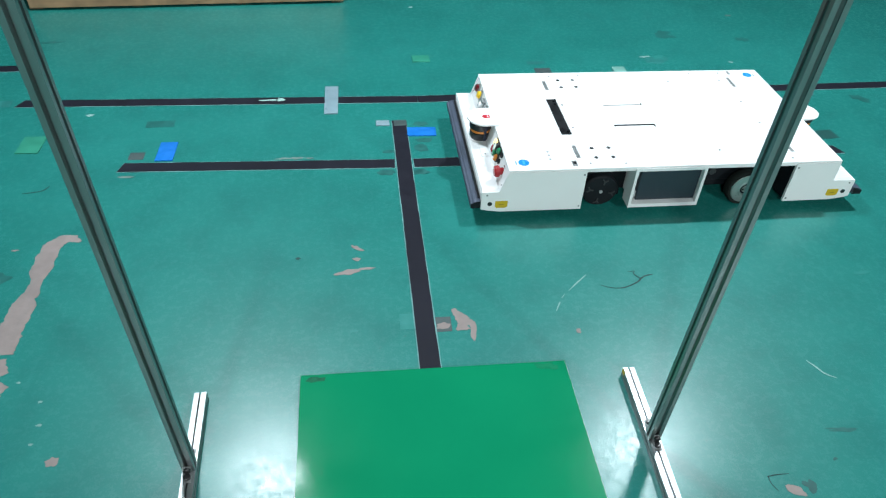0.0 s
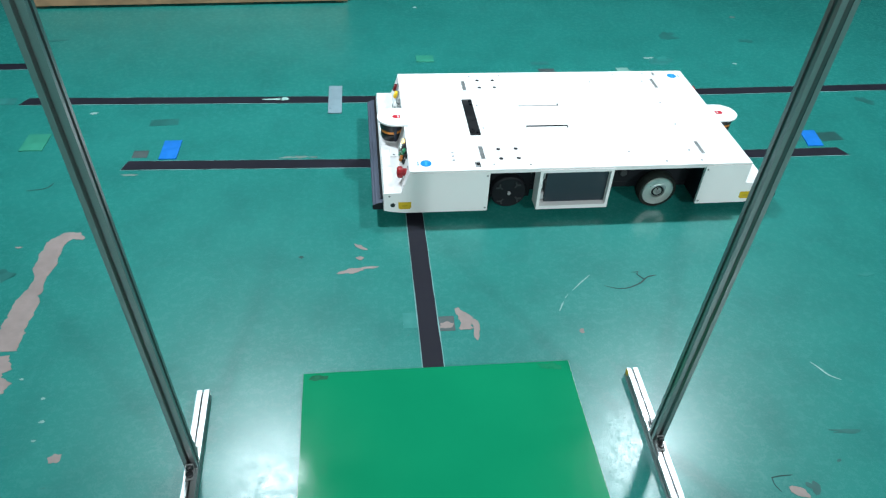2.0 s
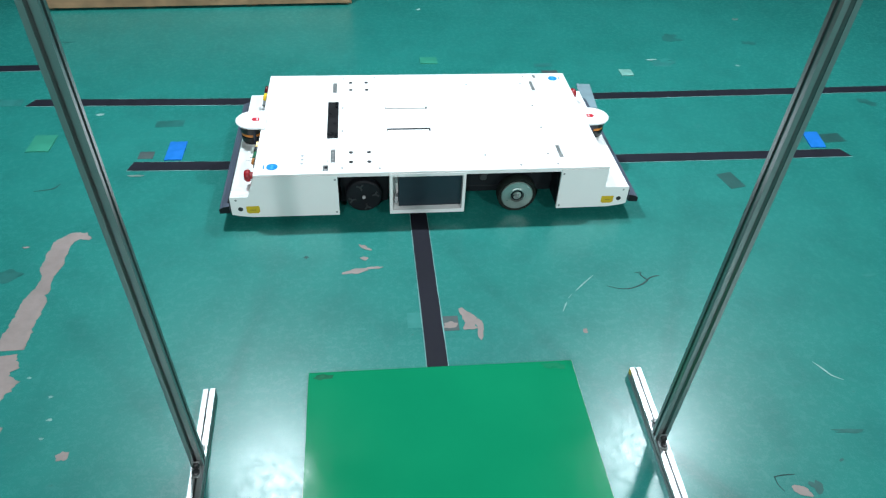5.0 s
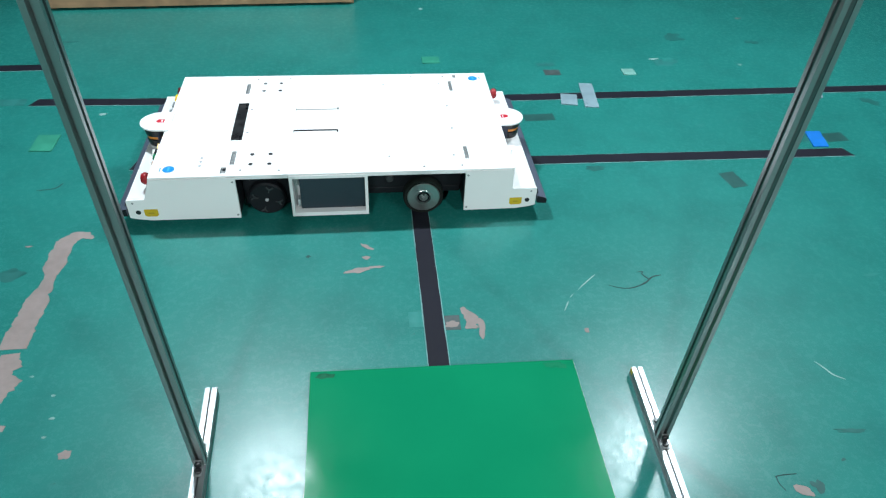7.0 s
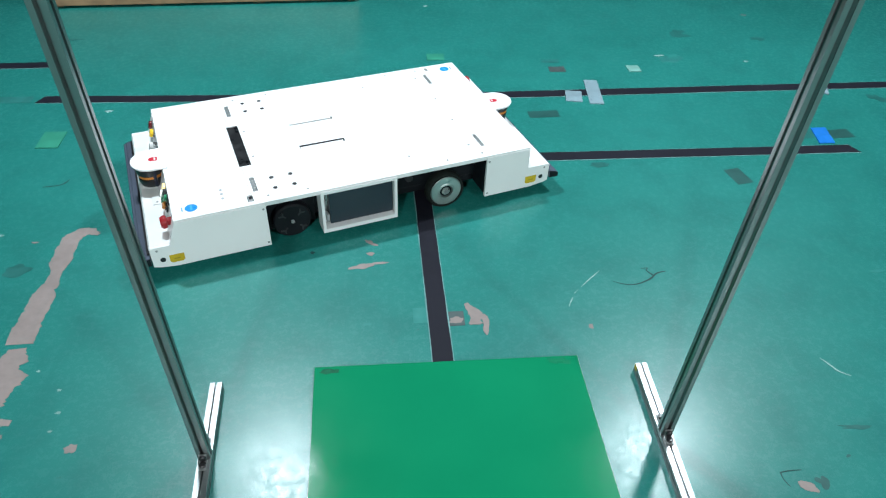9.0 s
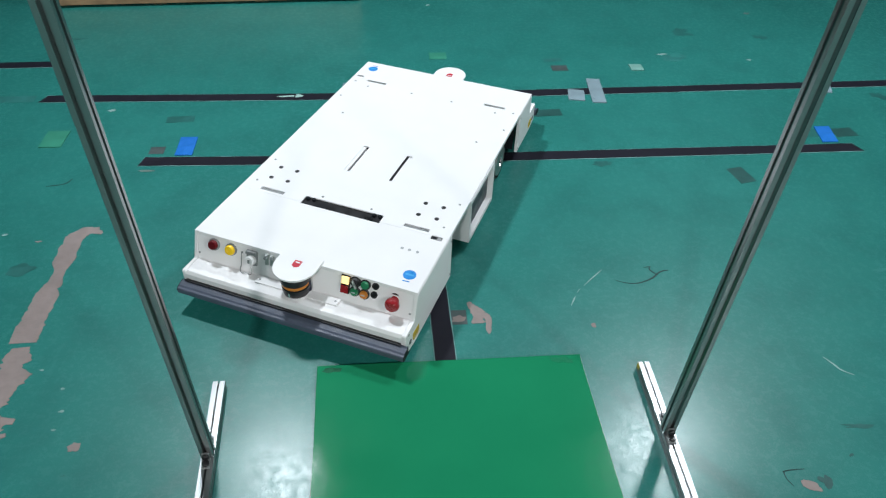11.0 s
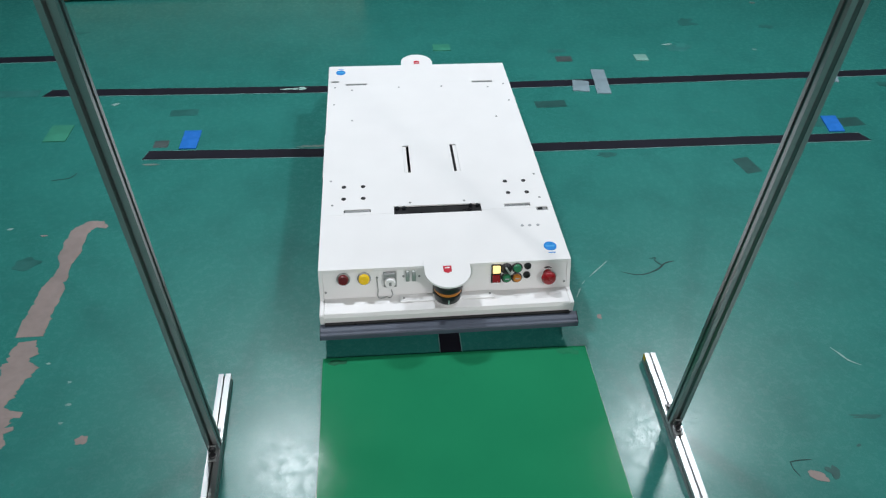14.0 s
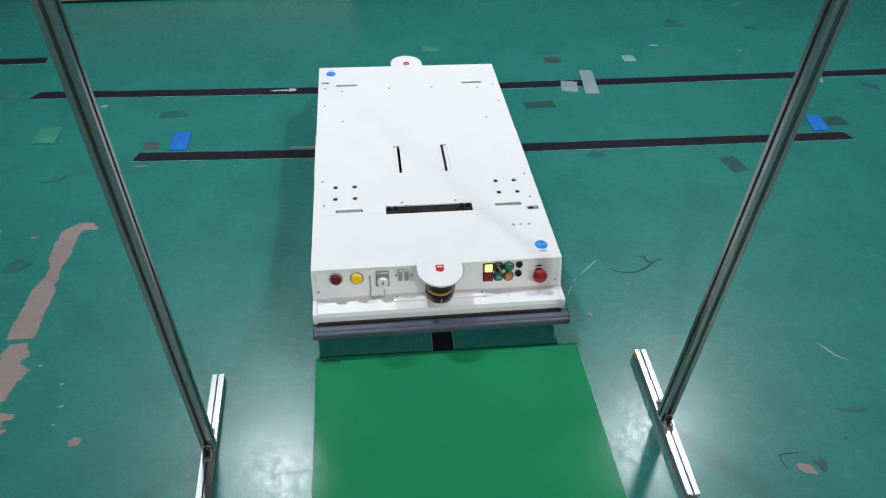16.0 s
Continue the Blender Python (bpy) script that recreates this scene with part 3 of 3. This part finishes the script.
slots = [(-0.005, 0.136, 0.0625, 0.081), (-0.005, 0.136, -0.081, -0.0625)]
catch_f, catch_r = (0.318, 0.334, 0.266, 0.297), (-0.424, -0.413, -0.303, -0.277)
deck = lid("deck", -0.4035, 0.3205, [big, *hinge_f, *hinge_r, *slots, catch_f])
front_lid = lid("front_lid", 0.3211, 0.5335, [big, catch_f])
rear_lid = lid("rear_lid", -0.5335, -0.4037, [catch_r])
for nm, x in (("front_edge", 0.5335), ("rear_edge", -0.5335)):
    s = 1 if x > 0 else -1
    part(nm, box(min(x, x - s * 0.012), max(x, x - s * 0.012), -0.3120, 0.3115, 0.168, DZ - 0.0042, 0.001), WHITE, cart)
for s in (-1, 1):
    part("deck_rail", box(-0.53, 0.53, min(s * 0.297, s * 0.311), max(s * 0.297, s * 0.311), 0.164, DZ - 0.0045, 0.002), WHITE, cart)
# dark beam in the large slot with its bolts
beam = part("lift_beam", box(0.284, 0.3285, -0.125, 0.123, DZ - 0.022, DZ - 0.006, 0.002), BLACK, cart, "black beam in the deck slot")
for y in (-0.110, -0.092, 0.090, 0.108):
    part("bolt", disc(0.297, y, DZ - 0.006, 0.0055, 0.007, "z", 12), DARK, beam)
for s in (-1, 1):
    part("slot_insert", box(0.0, 0.134, 0.0705 if s > 0 else -0.0805, 0.0805 if s > 0 else -0.0705, DZ - 0.016, DZ - 0.0008, 0.0004), WHITE, cart)
# Black strips put in for the deep shade inside the slots.
part("slot_shade", box(-0.004, 0.135, 0.0626, 0.0704, DZ - 0.03, DZ - 0.0004), BLACK, cart, "black strip standing in for shade in the deck slot")
part("slot_shade", box(-0.004, 0.135, -0.0704, -0.0626, DZ - 0.03, DZ - 0.009), BLACK, cart, "black strip standing in for shade in the deck slot")
for a, b, c, d in hinge_f + hinge_r:
    h = part("hinge", box(a + 0.0012, b - 0.0012, c + 0.002, d - 0.002, DZ - 0.009, DZ - 0.0012, 0.001), GREY, cart, "grey metal hinge")
    for y in (c + 0.018, d - 0.018):
        part("pin", disc((a + b) / 2, y, DZ - 0.0012, 0.003, 0.001, "z", 10), STEEL, h)
ct = part("catch", box(0.3195, 0.3325, 0.268, 0.295, DZ - 0.010, DZ - 0.002, 0.002), GREY, cart, "grey metal catch")
part("latch", box(0.3205, 0.3290, 0.270, 0.283, DZ - 0.002, DZ - 0.0008, 0.0004), DARK, ct)
part("catch", box(-0.4232, -0.4138, -0.302, -0.278, DZ - 0.010, DZ - 0.0025, 0.001), GREY, cart, "grey metal catch")
for x in (0.196, 0.2505):
    for y in (0.2005, 0.2535):
        for s in (-1, 1):
            part("bolt_hole", lathe([(0, 0.0004), (0.003, 0.0004), (0.0045, 0.0010), (0.0064, 0.0008), (0.0064, 0)], "z", (x, s * y, DZ), 16), BLACK, deck)
for x, y in ((-0.357, 0.232), (-0.370, 0.073), (-0.377, 0.289), (-0.262, 0.290), (-0.160, 0.2315), (0.166, 0.290), (0.277, 0.284), (0.278, 0.074)):
    for s in (-1, 1):
        screw(deck, x, s * y, DZ, 0.0034)
for y in (0.214, 0.234, 0.256):
    part("indicator", disc(0.396, y, DZ, 0.0042, 0.0012, "z", 14), PLUG, front_lid)
for par, x, y in ((front_lid, 0.482, 0.270), (rear_lid, -0.485, -0.271)):
    part("round_sticker", lathe([(0, 0.0008), (0.0165, 0.0008), (0.0165, 0)], "z", (x, y, DZ), 32), STICKER_BLUE, par, "round blue sticker")
    s = 1 if x > 0 else -1
    part("print_bar", box(x - 0.003, x + 0.003, y - 0.011, y + 0.011, DZ + 0.0008, DZ + 0.0011), STICKER_PALE, par)
    part("print_bar", box(x + s * 0.024 - 0.0015, x + s * 0.024 + 0.0015, y - 0.009, y + 0.009, DZ, DZ + 0.0006), STICKER_BLUE, par)


# the front face leans by this much about its upper edge
LEAN = Matrix.Translation((0.531, 0, 0.1735)) @ Matrix.Rotation(-math.atan2(0.0230, 0.0665), 4, "Y") @ Matrix.Translation((-0.531, 0, -0.1735))


def lean_back(before):
    """Leans everything built since then with the front face."""
    for ob in bpy.data.objects:
        if ob not in before:
            ob.data.transform(LEAN)


# body ends: side cheeks, face, ledge, skirt
def cart_end(s):
    tag = "front" if s > 0 else "rear"
    inner = 0.2915 if s > 0 else 0.3855
    foot = 0.5565 if s > 0 else 0.5335  # the front face leans out towards its foot
    prof = [(inner, 0.0275), (0.55, 0.0285), (0.592, 0.0345), (0.612, 0.040), (0.612, 0.101), (0.609, 0.104), (foot + 0.003, 0.104), (foot, 0.107), (0.5335, 0.1735), (inner, 0.1735)]
    for w in (-1, 1):
        ch = part("side_panel", prism([(s * u, v) for u, v in prof], w * 0.3035, w * SIDE, "y", 0.0012), WHITE, cart)
        if w > 0:
            part("hole", disc(s * 0.584, SIDE, 0.060, 0.0075, 0.0008, "y", 20), BLACK, ch)
            lb = part("label", prism([(s * 0.567, 0.049), (s * 0.561, 0.044), (s * 0.534, 0.044), (s * 0.528, 0.049), (s * 0.528, 0.070), (s * 0.567, 0.070)], SIDE, SIDE + 0.0008, "y"), YELLOW, ch, "yellow warning label")
            part("print_bar", box(min(s * 0.556, s * 0.540), max(s * 0.556, s * 0.540), SIDE + 0.0008, SIDE + 0.0012, 0.055, 0.058), material("label_print", (0.36, 0.26, 0.02), 0.5), lb)
        for u, v in ((inner + 0.008, 0.158), (inner + 0.008, 0.040), (0.594, 0.093)):
            screw(ch, s * u, w * SIDE, v, 0.0032, GREY, "y", w * 0.0012)
    if s > 0:
        part("inner_wall", box(0.2915, 0.295, -0.303, 0.303, 0.034, 0.170), DARK, cart)
    else:
        part("inner_wall", box(-0.390, -0.3865, -0.296, 0.296, 0.034, 0.170), DARK, cart)
    fx = foot - 0.0025
    face = part(tag + "_face", prism([(s * 0.526, 0.1715), (s * 0.531, 0.1715), (s * fx, 0.1075), (s * (fx + 0.002), 0.1045), (s * (fx - 0.006), 0.1045)], -0.303, 0.303, "y"), WHITE, cart)
    x0, x1 = sorted((s * (fx - 0.005), s * 0.608))
    part("ledge", box(x0, x1, -0.303, 0.303, 0.0985, 0.104, 0.002), WHITE, cart)
    part("skirt", prism([(s * 0.604, 0.040), (s * 0.612, 0.040), (s * 0.6135, 0.096), (s * 0.609, 0.1035), (s * 0.604, 0.0983)], -0.303, 0.303, "y"), WHITE, cart)
    b = part("bumper", prism([(s * 0.6145, 0.053), (s * 0.636, 0.050), (s * 0.6435, 0.0515), (s * 0.645, 0.0535), (s * 0.645, 0.0655), (s * 0.643, 0.0685), (s * 0.638, 0.0695), (s * 0.634, 0.0725), (s * 0.621, 0.0755), (s * 0.6145, 0.076)], -0.313, 0.3195, "y"), BUMPER, cart, "long blue-grey rubber bumper")
    # Black strip drawn for the shadowed gap above the bumper.
    x0, x1 = sorted((s * 0.6138, s * 0.621))
    part("gap_shade", box(x0, x1, -0.302, 0.302, 0.0762, 0.0805), BLACK, b)
    for w in (-1, 1):
        part("end_cap", prism([(s * 0.6145, 0.053), (s * 0.6435, 0.0515), (s * 0.645, 0.0655), (s * 0.634, 0.0727), (s * 0.6145, 0.077)], *((-0.3147, -0.3132) if w < 0 else (0.3197, 0.3212)), "y"), DARK, b)
    # tongue over the scanner
    n = 14
    arc = [(s * (0.560 + 0.058 * math.cos(a)), 0.056 * math.sin(a)) for a in [math.pi / 2 - math.pi * k / n for k in range(n + 1)]]
    top = DZ if s > 0 else DZ - 0.007
    tongue = part("scanner_cover", prism([(s * 0.520, 0.056)] + arc + [(s * 0.520, -0.056)], top + 0.0005, top + 0.0055, "z"), WHITE, cart)
    part("label", prism([(s * 0.543, -0.010), (s * 0.563, -0.010), (s * 0.569, 0.0), (s * 0.563, 0.010), (s * 0.543, 0.010)], top + 0.0055, top + 0.0061, "z"), RED_LABEL, tongue, "red arrow-shaped label")
    x0, x1 = sorted((s * 0.548, s * 0.552))
    part("print_bar", box(x0, x1, -0.006, 0.006, top + 0.0061, top + 0.0065), WHITE, tongue)
    # safety scanner
    sc = smooth(part("scanner", lathe([(0, 0.108), (0.030, 0.108), (0.033, 0.112), (0.0355, 0.128), (0.0355, 0.1335), (0.0325, 0.135), (0.0325, 0.147), (0.037, 0.149), (0.038, 0.166), (0.034, 0.1695), (0, 0.1695)], "z", (s * 0.571, 0, 0), 40), BLACK, cart, "black safety laser scanner"))
    part("window_band", lathe([(0.0338, 0.137), (0.0345, 0.138), (0.0345, 0.1445), (0.0338, 0.1455)], "z", (s * 0.571, 0, 0), 40), ORANGE, sc, "orange window band")
    x0, x1 = sorted((s * (fx + 0.001), s * 0.566))
    part("scanner_body", box(x0, x1, -0.036, 0.036, 0.110, 0.170, 0.004), material("navy_plastic", (0.015, 0.02, 0.045), 0.4), sc)
    part("mark", box(*sorted((s * 0.6035, s * 0.6075)), -0.0015, 0.0015, 0.115, 0.128), MINT, sc)
    x0, x1 = sorted((s * 0.556, s * 0.582))
    mt = part("scanner_base", box(x0, x1, -0.117, 0.117, 0.1045, 0.1075, 0.001), WHITE, cart)
    part("foot", lathe([(0, 0.1075), (0.036, 0.1075), (0.034, 0.1095), (0, 0.1095)], "z", (s * 0.571, 0, 0), 32), WHITE, mt)
    for y in (-0.107, 0.107):
        screw(mt, s * 0.569, y, 0.1075, 0.003)
    # stop button
    y = 0.255 if s > 0 else -0.232
    bx, bz = (0.531, 0.1405) if s > 0 else (0.531, 0.138)
    estop = smooth(part("stop_button", lathe([(0, s * 0.020), (0.016, s * 0.020), (0.0182, s * 0.024), (0.0182, s * 0.031), (0.014, s * 0.037), (0, s * 0.0385)], "x", (s * bx, y, bz), 28), RED, cart, "red mushroom stop button"))
    part("stem", lathe([(0.0115, 0), (0.0115, s * 0.021), (0, s * 0.021)], "x", (s * bx, y, bz), 20), RED, estop)
    part("collar", lathe([(0, s * 0.006), (0.0165, s * 0.006), (0.018, s * 0.0), (0, 0)], "x", (s * bx, y, bz + 0.002), 24), BLACK, estop)
    return face


front_face = cart_end(1)
rear_face = cart_end(-1)


def pilot(y, z, r, mat, label, h=0.010, name="indicator_lamp"):
    ring = part(name, lathe([(r + 0.003, 0), (r + 0.003, 0.004), (r, 0.005), (0, 0.005)], "x", (0.531, y, z), 24), BLACK if name == "push_button" else GREY, cart, label)
    return smooth(part("lens", lathe([(r, 0.005), (r, h * 0.7), (r * 0.8, h), (0, h * 1.08)], "x", (0.531, y, z), 24), mat, ring))


controls = set(bpy.data.objects)
pilot(-0.2536, 0.152, 0.0135, DEEP_RED, "dark red round indicator lamp", 0.014)
pilot(-0.203, 0.151, 0.0135, YELLOW_LENS, "yellow round indicator lamp", 0.014)
pilot(0.1497, 0.160, 0.0115, BLACK, "black selector knob", 0.012, "push_button")
pilot(0.1767, 0.160, 0.0105, GREEN, "green round push button", 0.012, "push_button")
for lens in (pilot(0.1504, 0.1350, 0.0105, GREEN, "green round push button", 0.012, "push_button"),
             pilot(0.1761, 0.1340, 0.0105, ORANGE, "orange round push button", 0.012, "push_button")):
    y = 0.1504 if lens.data.materials[0] == GREEN else 0.1761
    part("print_bar", box(0.5432, 0.5441, y - 0.005, y + 0.005, 0.1330, 0.1362), PLUG, lens)
part("selector_grip", box(-0.004, 0.004, -0.002, 0.002, -0.011, 0.011, 0.001, m=pose(0.547, 0.152, 0.158, 35, 0, 0)), STEEL, cart)
for y, z in ((0.2034, 0.1635), (0.2015, 0.1393)):
    part("socket", lathe([(0.009, 0), (0.009, 0.004), (0.006, 0.0045), (0.005, 0.001), (0, 0.001)], "x", (0.531, y, z), 18), BLACK, cart)
for y, z, mt, lb in ((0.1245, 0.1595, LIT, "lit square yellow button"), (0.1238, 0.1345, RED, "square red button")):
    sq = part("push_button", box(0.531, 0.535, y - 0.0125, y + 0.0125, z - 0.0125, z + 0.0125, 0.001), BLACK, cart, lb)
    part("cap", box(0.535, 0.541, y - 0.0095, y + 0.0095, z - 0.0095, z + 0.0095, 0.001), mt, sq)
sock = part("charge_socket", box(0.531, 0.536, -0.156, -0.124, 0.125, 0.166, 0.002), GREY, cart, "grey charging socket with hinged cap")
smooth(part("cap", lathe([(0.0135, 0), (0.0135, 0.010), (0.011, 0.014), (0, 0.014)], "x", (0.536, -0.140, 0.1405), 24), WHITE, sock))
part("cap_hinge", box(0.536, 0.544, -0.154, -0.126, 0.1565, 0.1645, 0.001), GREY, sock)
part("mark", box(0.5502, 0.5506, -0.143, -0.137, 0.1355, 0.1445), GREY, sock)
for y in (-0.0965, -0.0812):
    co = part("connector", box(0.531, 0.537, y - 0.0045, y + 0.0045, 0.138, 0.168, 0.001), STEEL, cart, "small steel connector")
    part("plug", box(0.537, 0.543, y - 0.0035, y + 0.0035, 0.157, 0.167, 0.001), PLUG, co)
for y, z in ((-0.1065, 0.1514), (-0.0675, 0.1497), (-0.1714, 0.1515), (-0.2985, 0.1174), (0.2985, 0.1155)):
    screw(cart, 0.531, y, z, 0.003, GREY, "x")
lean_back(controls)
cord = bpy.data.curves.new("cord", "CURVE")
cord.dimensions, cord.bevel_depth, cord.bevel_resolution = "3D", 0.0011, 2
sp = cord.splines.new("BEZIER")
line = [(0.5405, -0.172, 0.151), (0.552, -0.170, 0.125), (0.562, -0.169, 0.1062), (0.564, -0.158, 0.1062), (0.5605, -0.150, 0.1062), (0.564, -0.142, 0.1062), (0.561, -0.136, 0.112), (0.558, -0.138, 0.128)]
sp.bezier_points.add(len(line) - 1)
for bp, c in zip(sp.bezier_points, line):
    bp.co, bp.handle_left_type, bp.handle_right_type = c, "AUTO", "AUTO"
cord.materials.append(GREY)
cord_ob = new("cord", cord)
cord_ob.parent = cart
tagged(cord_ob, "thin grey cap cord")

# middle: chassis, battery bays, wheels
part("chassis", box(-0.3855, 0.2910, -0.225, 0.225, 0.060, 0.170, 0.003), DARK, cart)
part("chassis_floor", box(-0.384, 0.289, -0.222, 0.222, 0.036, 0.0595, 0.003), DARK, cart)
for w in (-1, 1):
    y0, y1 = sorted((w * 0.262, w * 0.315))
    fr = part("battery_frame", plate([-0.092, -0.083, 0.129, 0.138], [0.027, 0.040, 0.1635, 0.1735], [(-0.083, 0.129, 0.040, 0.1635)], y0, y1), WHITE, cart)
    # the frame stands upright on the side
    fr.data.transform(Matrix(((1, 0, 0, 0), (0, 0, 1, 0), (0, 1, 0, 0), (0, 0, 0, 1))))
    y0, y1 = sorted((w * 0.226, w * 0.299))
    bt = part("battery", box(-0.0828, 0.111, y0, y1, 0.0435, 0.163, 0.002), SLATE, cart, "dark slate battery front")
    if w > 0:
        part("terminal", box(0.114, 0.121, 0.270, 0.292, 0.125, 0.158, 0.001), GREY, bt)
        part("terminal", box(0.112, 0.122, 0.270, 0.294, 0.050, 0.075, 0.002), PLUG, bt)
    part("bay_back", box(0.1115, 0.1285, min(w * 0.227, w * 0.268), max(w * 0.227, w * 0.268), 0.0435, 0.163), WHITE, bt)
    part("motor_bolt", disc(-0.160, w * 0.2255, 0.098, 0.012, w * 0.010, "y", 20), LUG, cart, "dull grey motor bolt")


ROLLER_X, ROLLER_Y, ROLLER_R, ROLLER_GEAR = 0.2165, 0.249, 0.057, 0.115


def roller(w):
    """A dark support wheel with four forked lugs round its hub bolt."""
    # Dark plate behind the wheel; its low part stands in for bay shade.
    part("shaded_wheel_plate", box(0.142, 0.288, min(w * 0.226, w * 0.232), max(w * 0.226, w * 0.232), 0.018, 0.168, 0.002), DARK, cart)
    ob = smooth(part("support_wheel", lathe([(0, -0.015), (0.052, -0.015), (ROLLER_R, -0.010), (ROLLER_R, 0.010), (0.052, 0.015), (0, 0.015)], "y", (0, 0, 0), 40), DARK, cart, "dark support wheel with grey lugs"))
    ob.location = (ROLLER_X, w * ROLLER_Y, ROLLER_R)
    part("hub_bolt", disc(0, w * 0.015, 0, 0.0055, w * 0.006, "y", 12), PLUG, ob)
    y0, y1 = sorted((w * 0.0152, w * 0.019))
    fork = [(0.026, -0.002), (0.036, -0.002), (0.044, -0.011), (0.047, -0.008), (0.040, 0.0), (0.047, 0.008), (0.044, 0.011), (0.036, 0.002), (0.026, 0.002)]
    for k in range(4):
        c, n = (1, 0, -1, 0)[k], (0, 1, 0, -1)[k]
        part("lug", prism([(u * c - v * n, u * n + v * c) for u, v in fork], y0, y1, "y"), LUG, ob)
    return ob


roller_l, roller_r = roller(1), roller(-1)

WHEEL_R, WHEEL_X, WHEEL_Y = 0.0625, -0.262, 0.272


def drive_wheel(w):
    ob = smooth(part("drive_wheel", lathe([(0, w * 0.016), (0.013, w * 0.016), (0.013, w * 0.012), (0.020, w * 0.012), (0.022, w * 0.018), (0.026, w * 0.018), (0.028, w * 0.0165), (0.0490, w * 0.0165), (0.0510, w * 0.014), (0.0510, -w * 0.016), (0, -w * 0.016)], "y", (0, 0, 0), 48), STEEL, cart, "steel wheel disc with a dark tyre"))
    ob.location = (WHEEL_X, w * WHEEL_Y, WHEEL_R)
    smooth(part("tyre", lathe([(0.0512, w * 0.0135), (0.059, w * 0.0150), (WHEEL_R, w * 0.010), (WHEEL_R, -w * 0.012), (0.059, -w * 0.017), (0.0512, -w * 0.015)], "y", (0, 0, 0), 48), TYRE, ob))
    part("hub_ring", lathe([(0.0135, w * 0.0122), (0.0195, w * 0.0122), (0.0195, w * 0.0135), (0.0135, w * 0.0135)], "y", (0, 0, 0), 32), DARK, ob)
    part("hub_bolt", lathe([(0.008, w * 0.016), (0.008, w * 0.021), (0.004, w * 0.0215), (0.004, w * 0.018), (0, w * 0.018)], "y", (0, 0, 0), 6), GREY, ob)
    part("key", box(0.009, 0.013, min(w * 0.016, w * 0.018), max(w * 0.016, w * 0.018), -0.002, 0.002), DARK, ob)
    return ob


wheel_l, wheel_r = drive_wheel(1), drive_wheel(-1)
tagged(cart, "low white automated guided cart with dark bumpers and side bays", "guided cart")

# ---- motion: seconds, x, y, heading of the cart ----
CART = [
    (0, 0.8432, 2.0959, 180.35),
    (0.5, 0.7636, 2.0994, 180.35),
    (1, 0.6849, 2.0988, 180.47),
    (1.5, 0.6130, 2.0992, 180.47),
    (2, 0.5342, 2.1036, 180.47),
    (2.5, 0.4586, 2.1000, 180.47),
    (3, 0.3782, 2.1001, 180.47),
    (3.5, 0.2980, 2.1035, 180.47),
    (4, 0.2237, 2.1055, 180.47),
    (4.5, 0.1453, 2.1058, 180.35),
    (5, 0.0676, 2.1058, 180.35),
    (5.5, -0.0100, 2.1058, 180.35),
    (6, -0.0877, 2.1038, 180.20),
    (6.5, -0.1662, 2.1044, 180.20),
    (7, -0.2345, 2.1034, 180.70),
    (7.35, -0.2655, 2.1020, 180.95),
    (7.5, -0.2667, 2.1020, 180.98),
    (8, -0.2667, 2.1020, 180.98),
    (8.25, -0.2666, 2.0921, 182.15),
    (8.5, -0.2655, 2.0816, 185.56),
    (8.75, -0.2594, 2.0544, 191.00),
    (9, -0.2485, 2.0251, 197.66),
    (9.25, -0.2391, 2.0018, 203.50),
    (9.5, -0.2250, 1.9775, 209.33),
    (10, -0.1897, 1.9349, 221.19),
    (10.5, -0.1466, 1.8994, 233.04),
    (11, -0.0972, 1.8735, 244.90),
    (11.25, -0.0724, 1.8658, 250.70),
    (11.5, -0.0550, 1.8612, 256.55),
    (11.75, -0.0260, 1.8580, 262.50),
    (12, -0.0044, 1.8568, 267.50),
    (12.25, 0.0095, 1.8580, 270.00),
    (12.5, 0.0142, 1.8593, 270.78),
    (16, 0.0142, 1.8593, 270.78),
]


def motions():
    walk(cart, [(t, pose(x, y, 0, 0, 0, a)) for t, x, y, a in CART])
    left, right = 0.0, 0.0
    rows_l, rows_r, ways_l, ways_r = [], [], [], []
    last = None
    for t, x, y, a in CART:
        if last:
            # way of the axle's middle along the cart, and of each wheel about it
            c, s = math.cos(radians(a)), math.sin(radians(a))
            c0, s0 = math.cos(radians(last[3])), math.sin(radians(last[3]))
            dx = (x + c * WHEEL_X) - (last[1] + c0 * WHEEL_X)
            dy = (y + s * WHEEL_X) - (last[2] + s0 * WHEEL_X)
            go = dx * (c + c0) / 2 + dy * (s + s0) / 2
            turn = radians(a - last[3]) * WHEEL_Y
            left += math.degrees((go - turn) / WHEEL_R)
            right += math.degrees((go + turn) / WHEEL_R)
        rows_l.append((t, pose(WHEEL_X, WHEEL_Y, WHEEL_R, 0, left, 0)))
        rows_r.append((t, pose(WHEEL_X, -WHEEL_Y, WHEEL_R, 0, right, 0)))
        ways_l.append((t, left))
        ways_r.append((t, right))
        last = (t, x, y, a)
    walk(wheel_l, rows_l)
    walk(wheel_r, rows_r)
    for ob, way, side in ((roller_l, ways_l, 1), (roller_r, ways_r, -1)):
        rest = [a for t, a in way if t <= 8.0][-1]
        walk(ob, [(t, pose(ROLLER_X, side * ROLLER_Y, ROLLER_R, 0, (a - rest) * WHEEL_R / ROLLER_GEAR, 0)) for t, a in way])


motions()
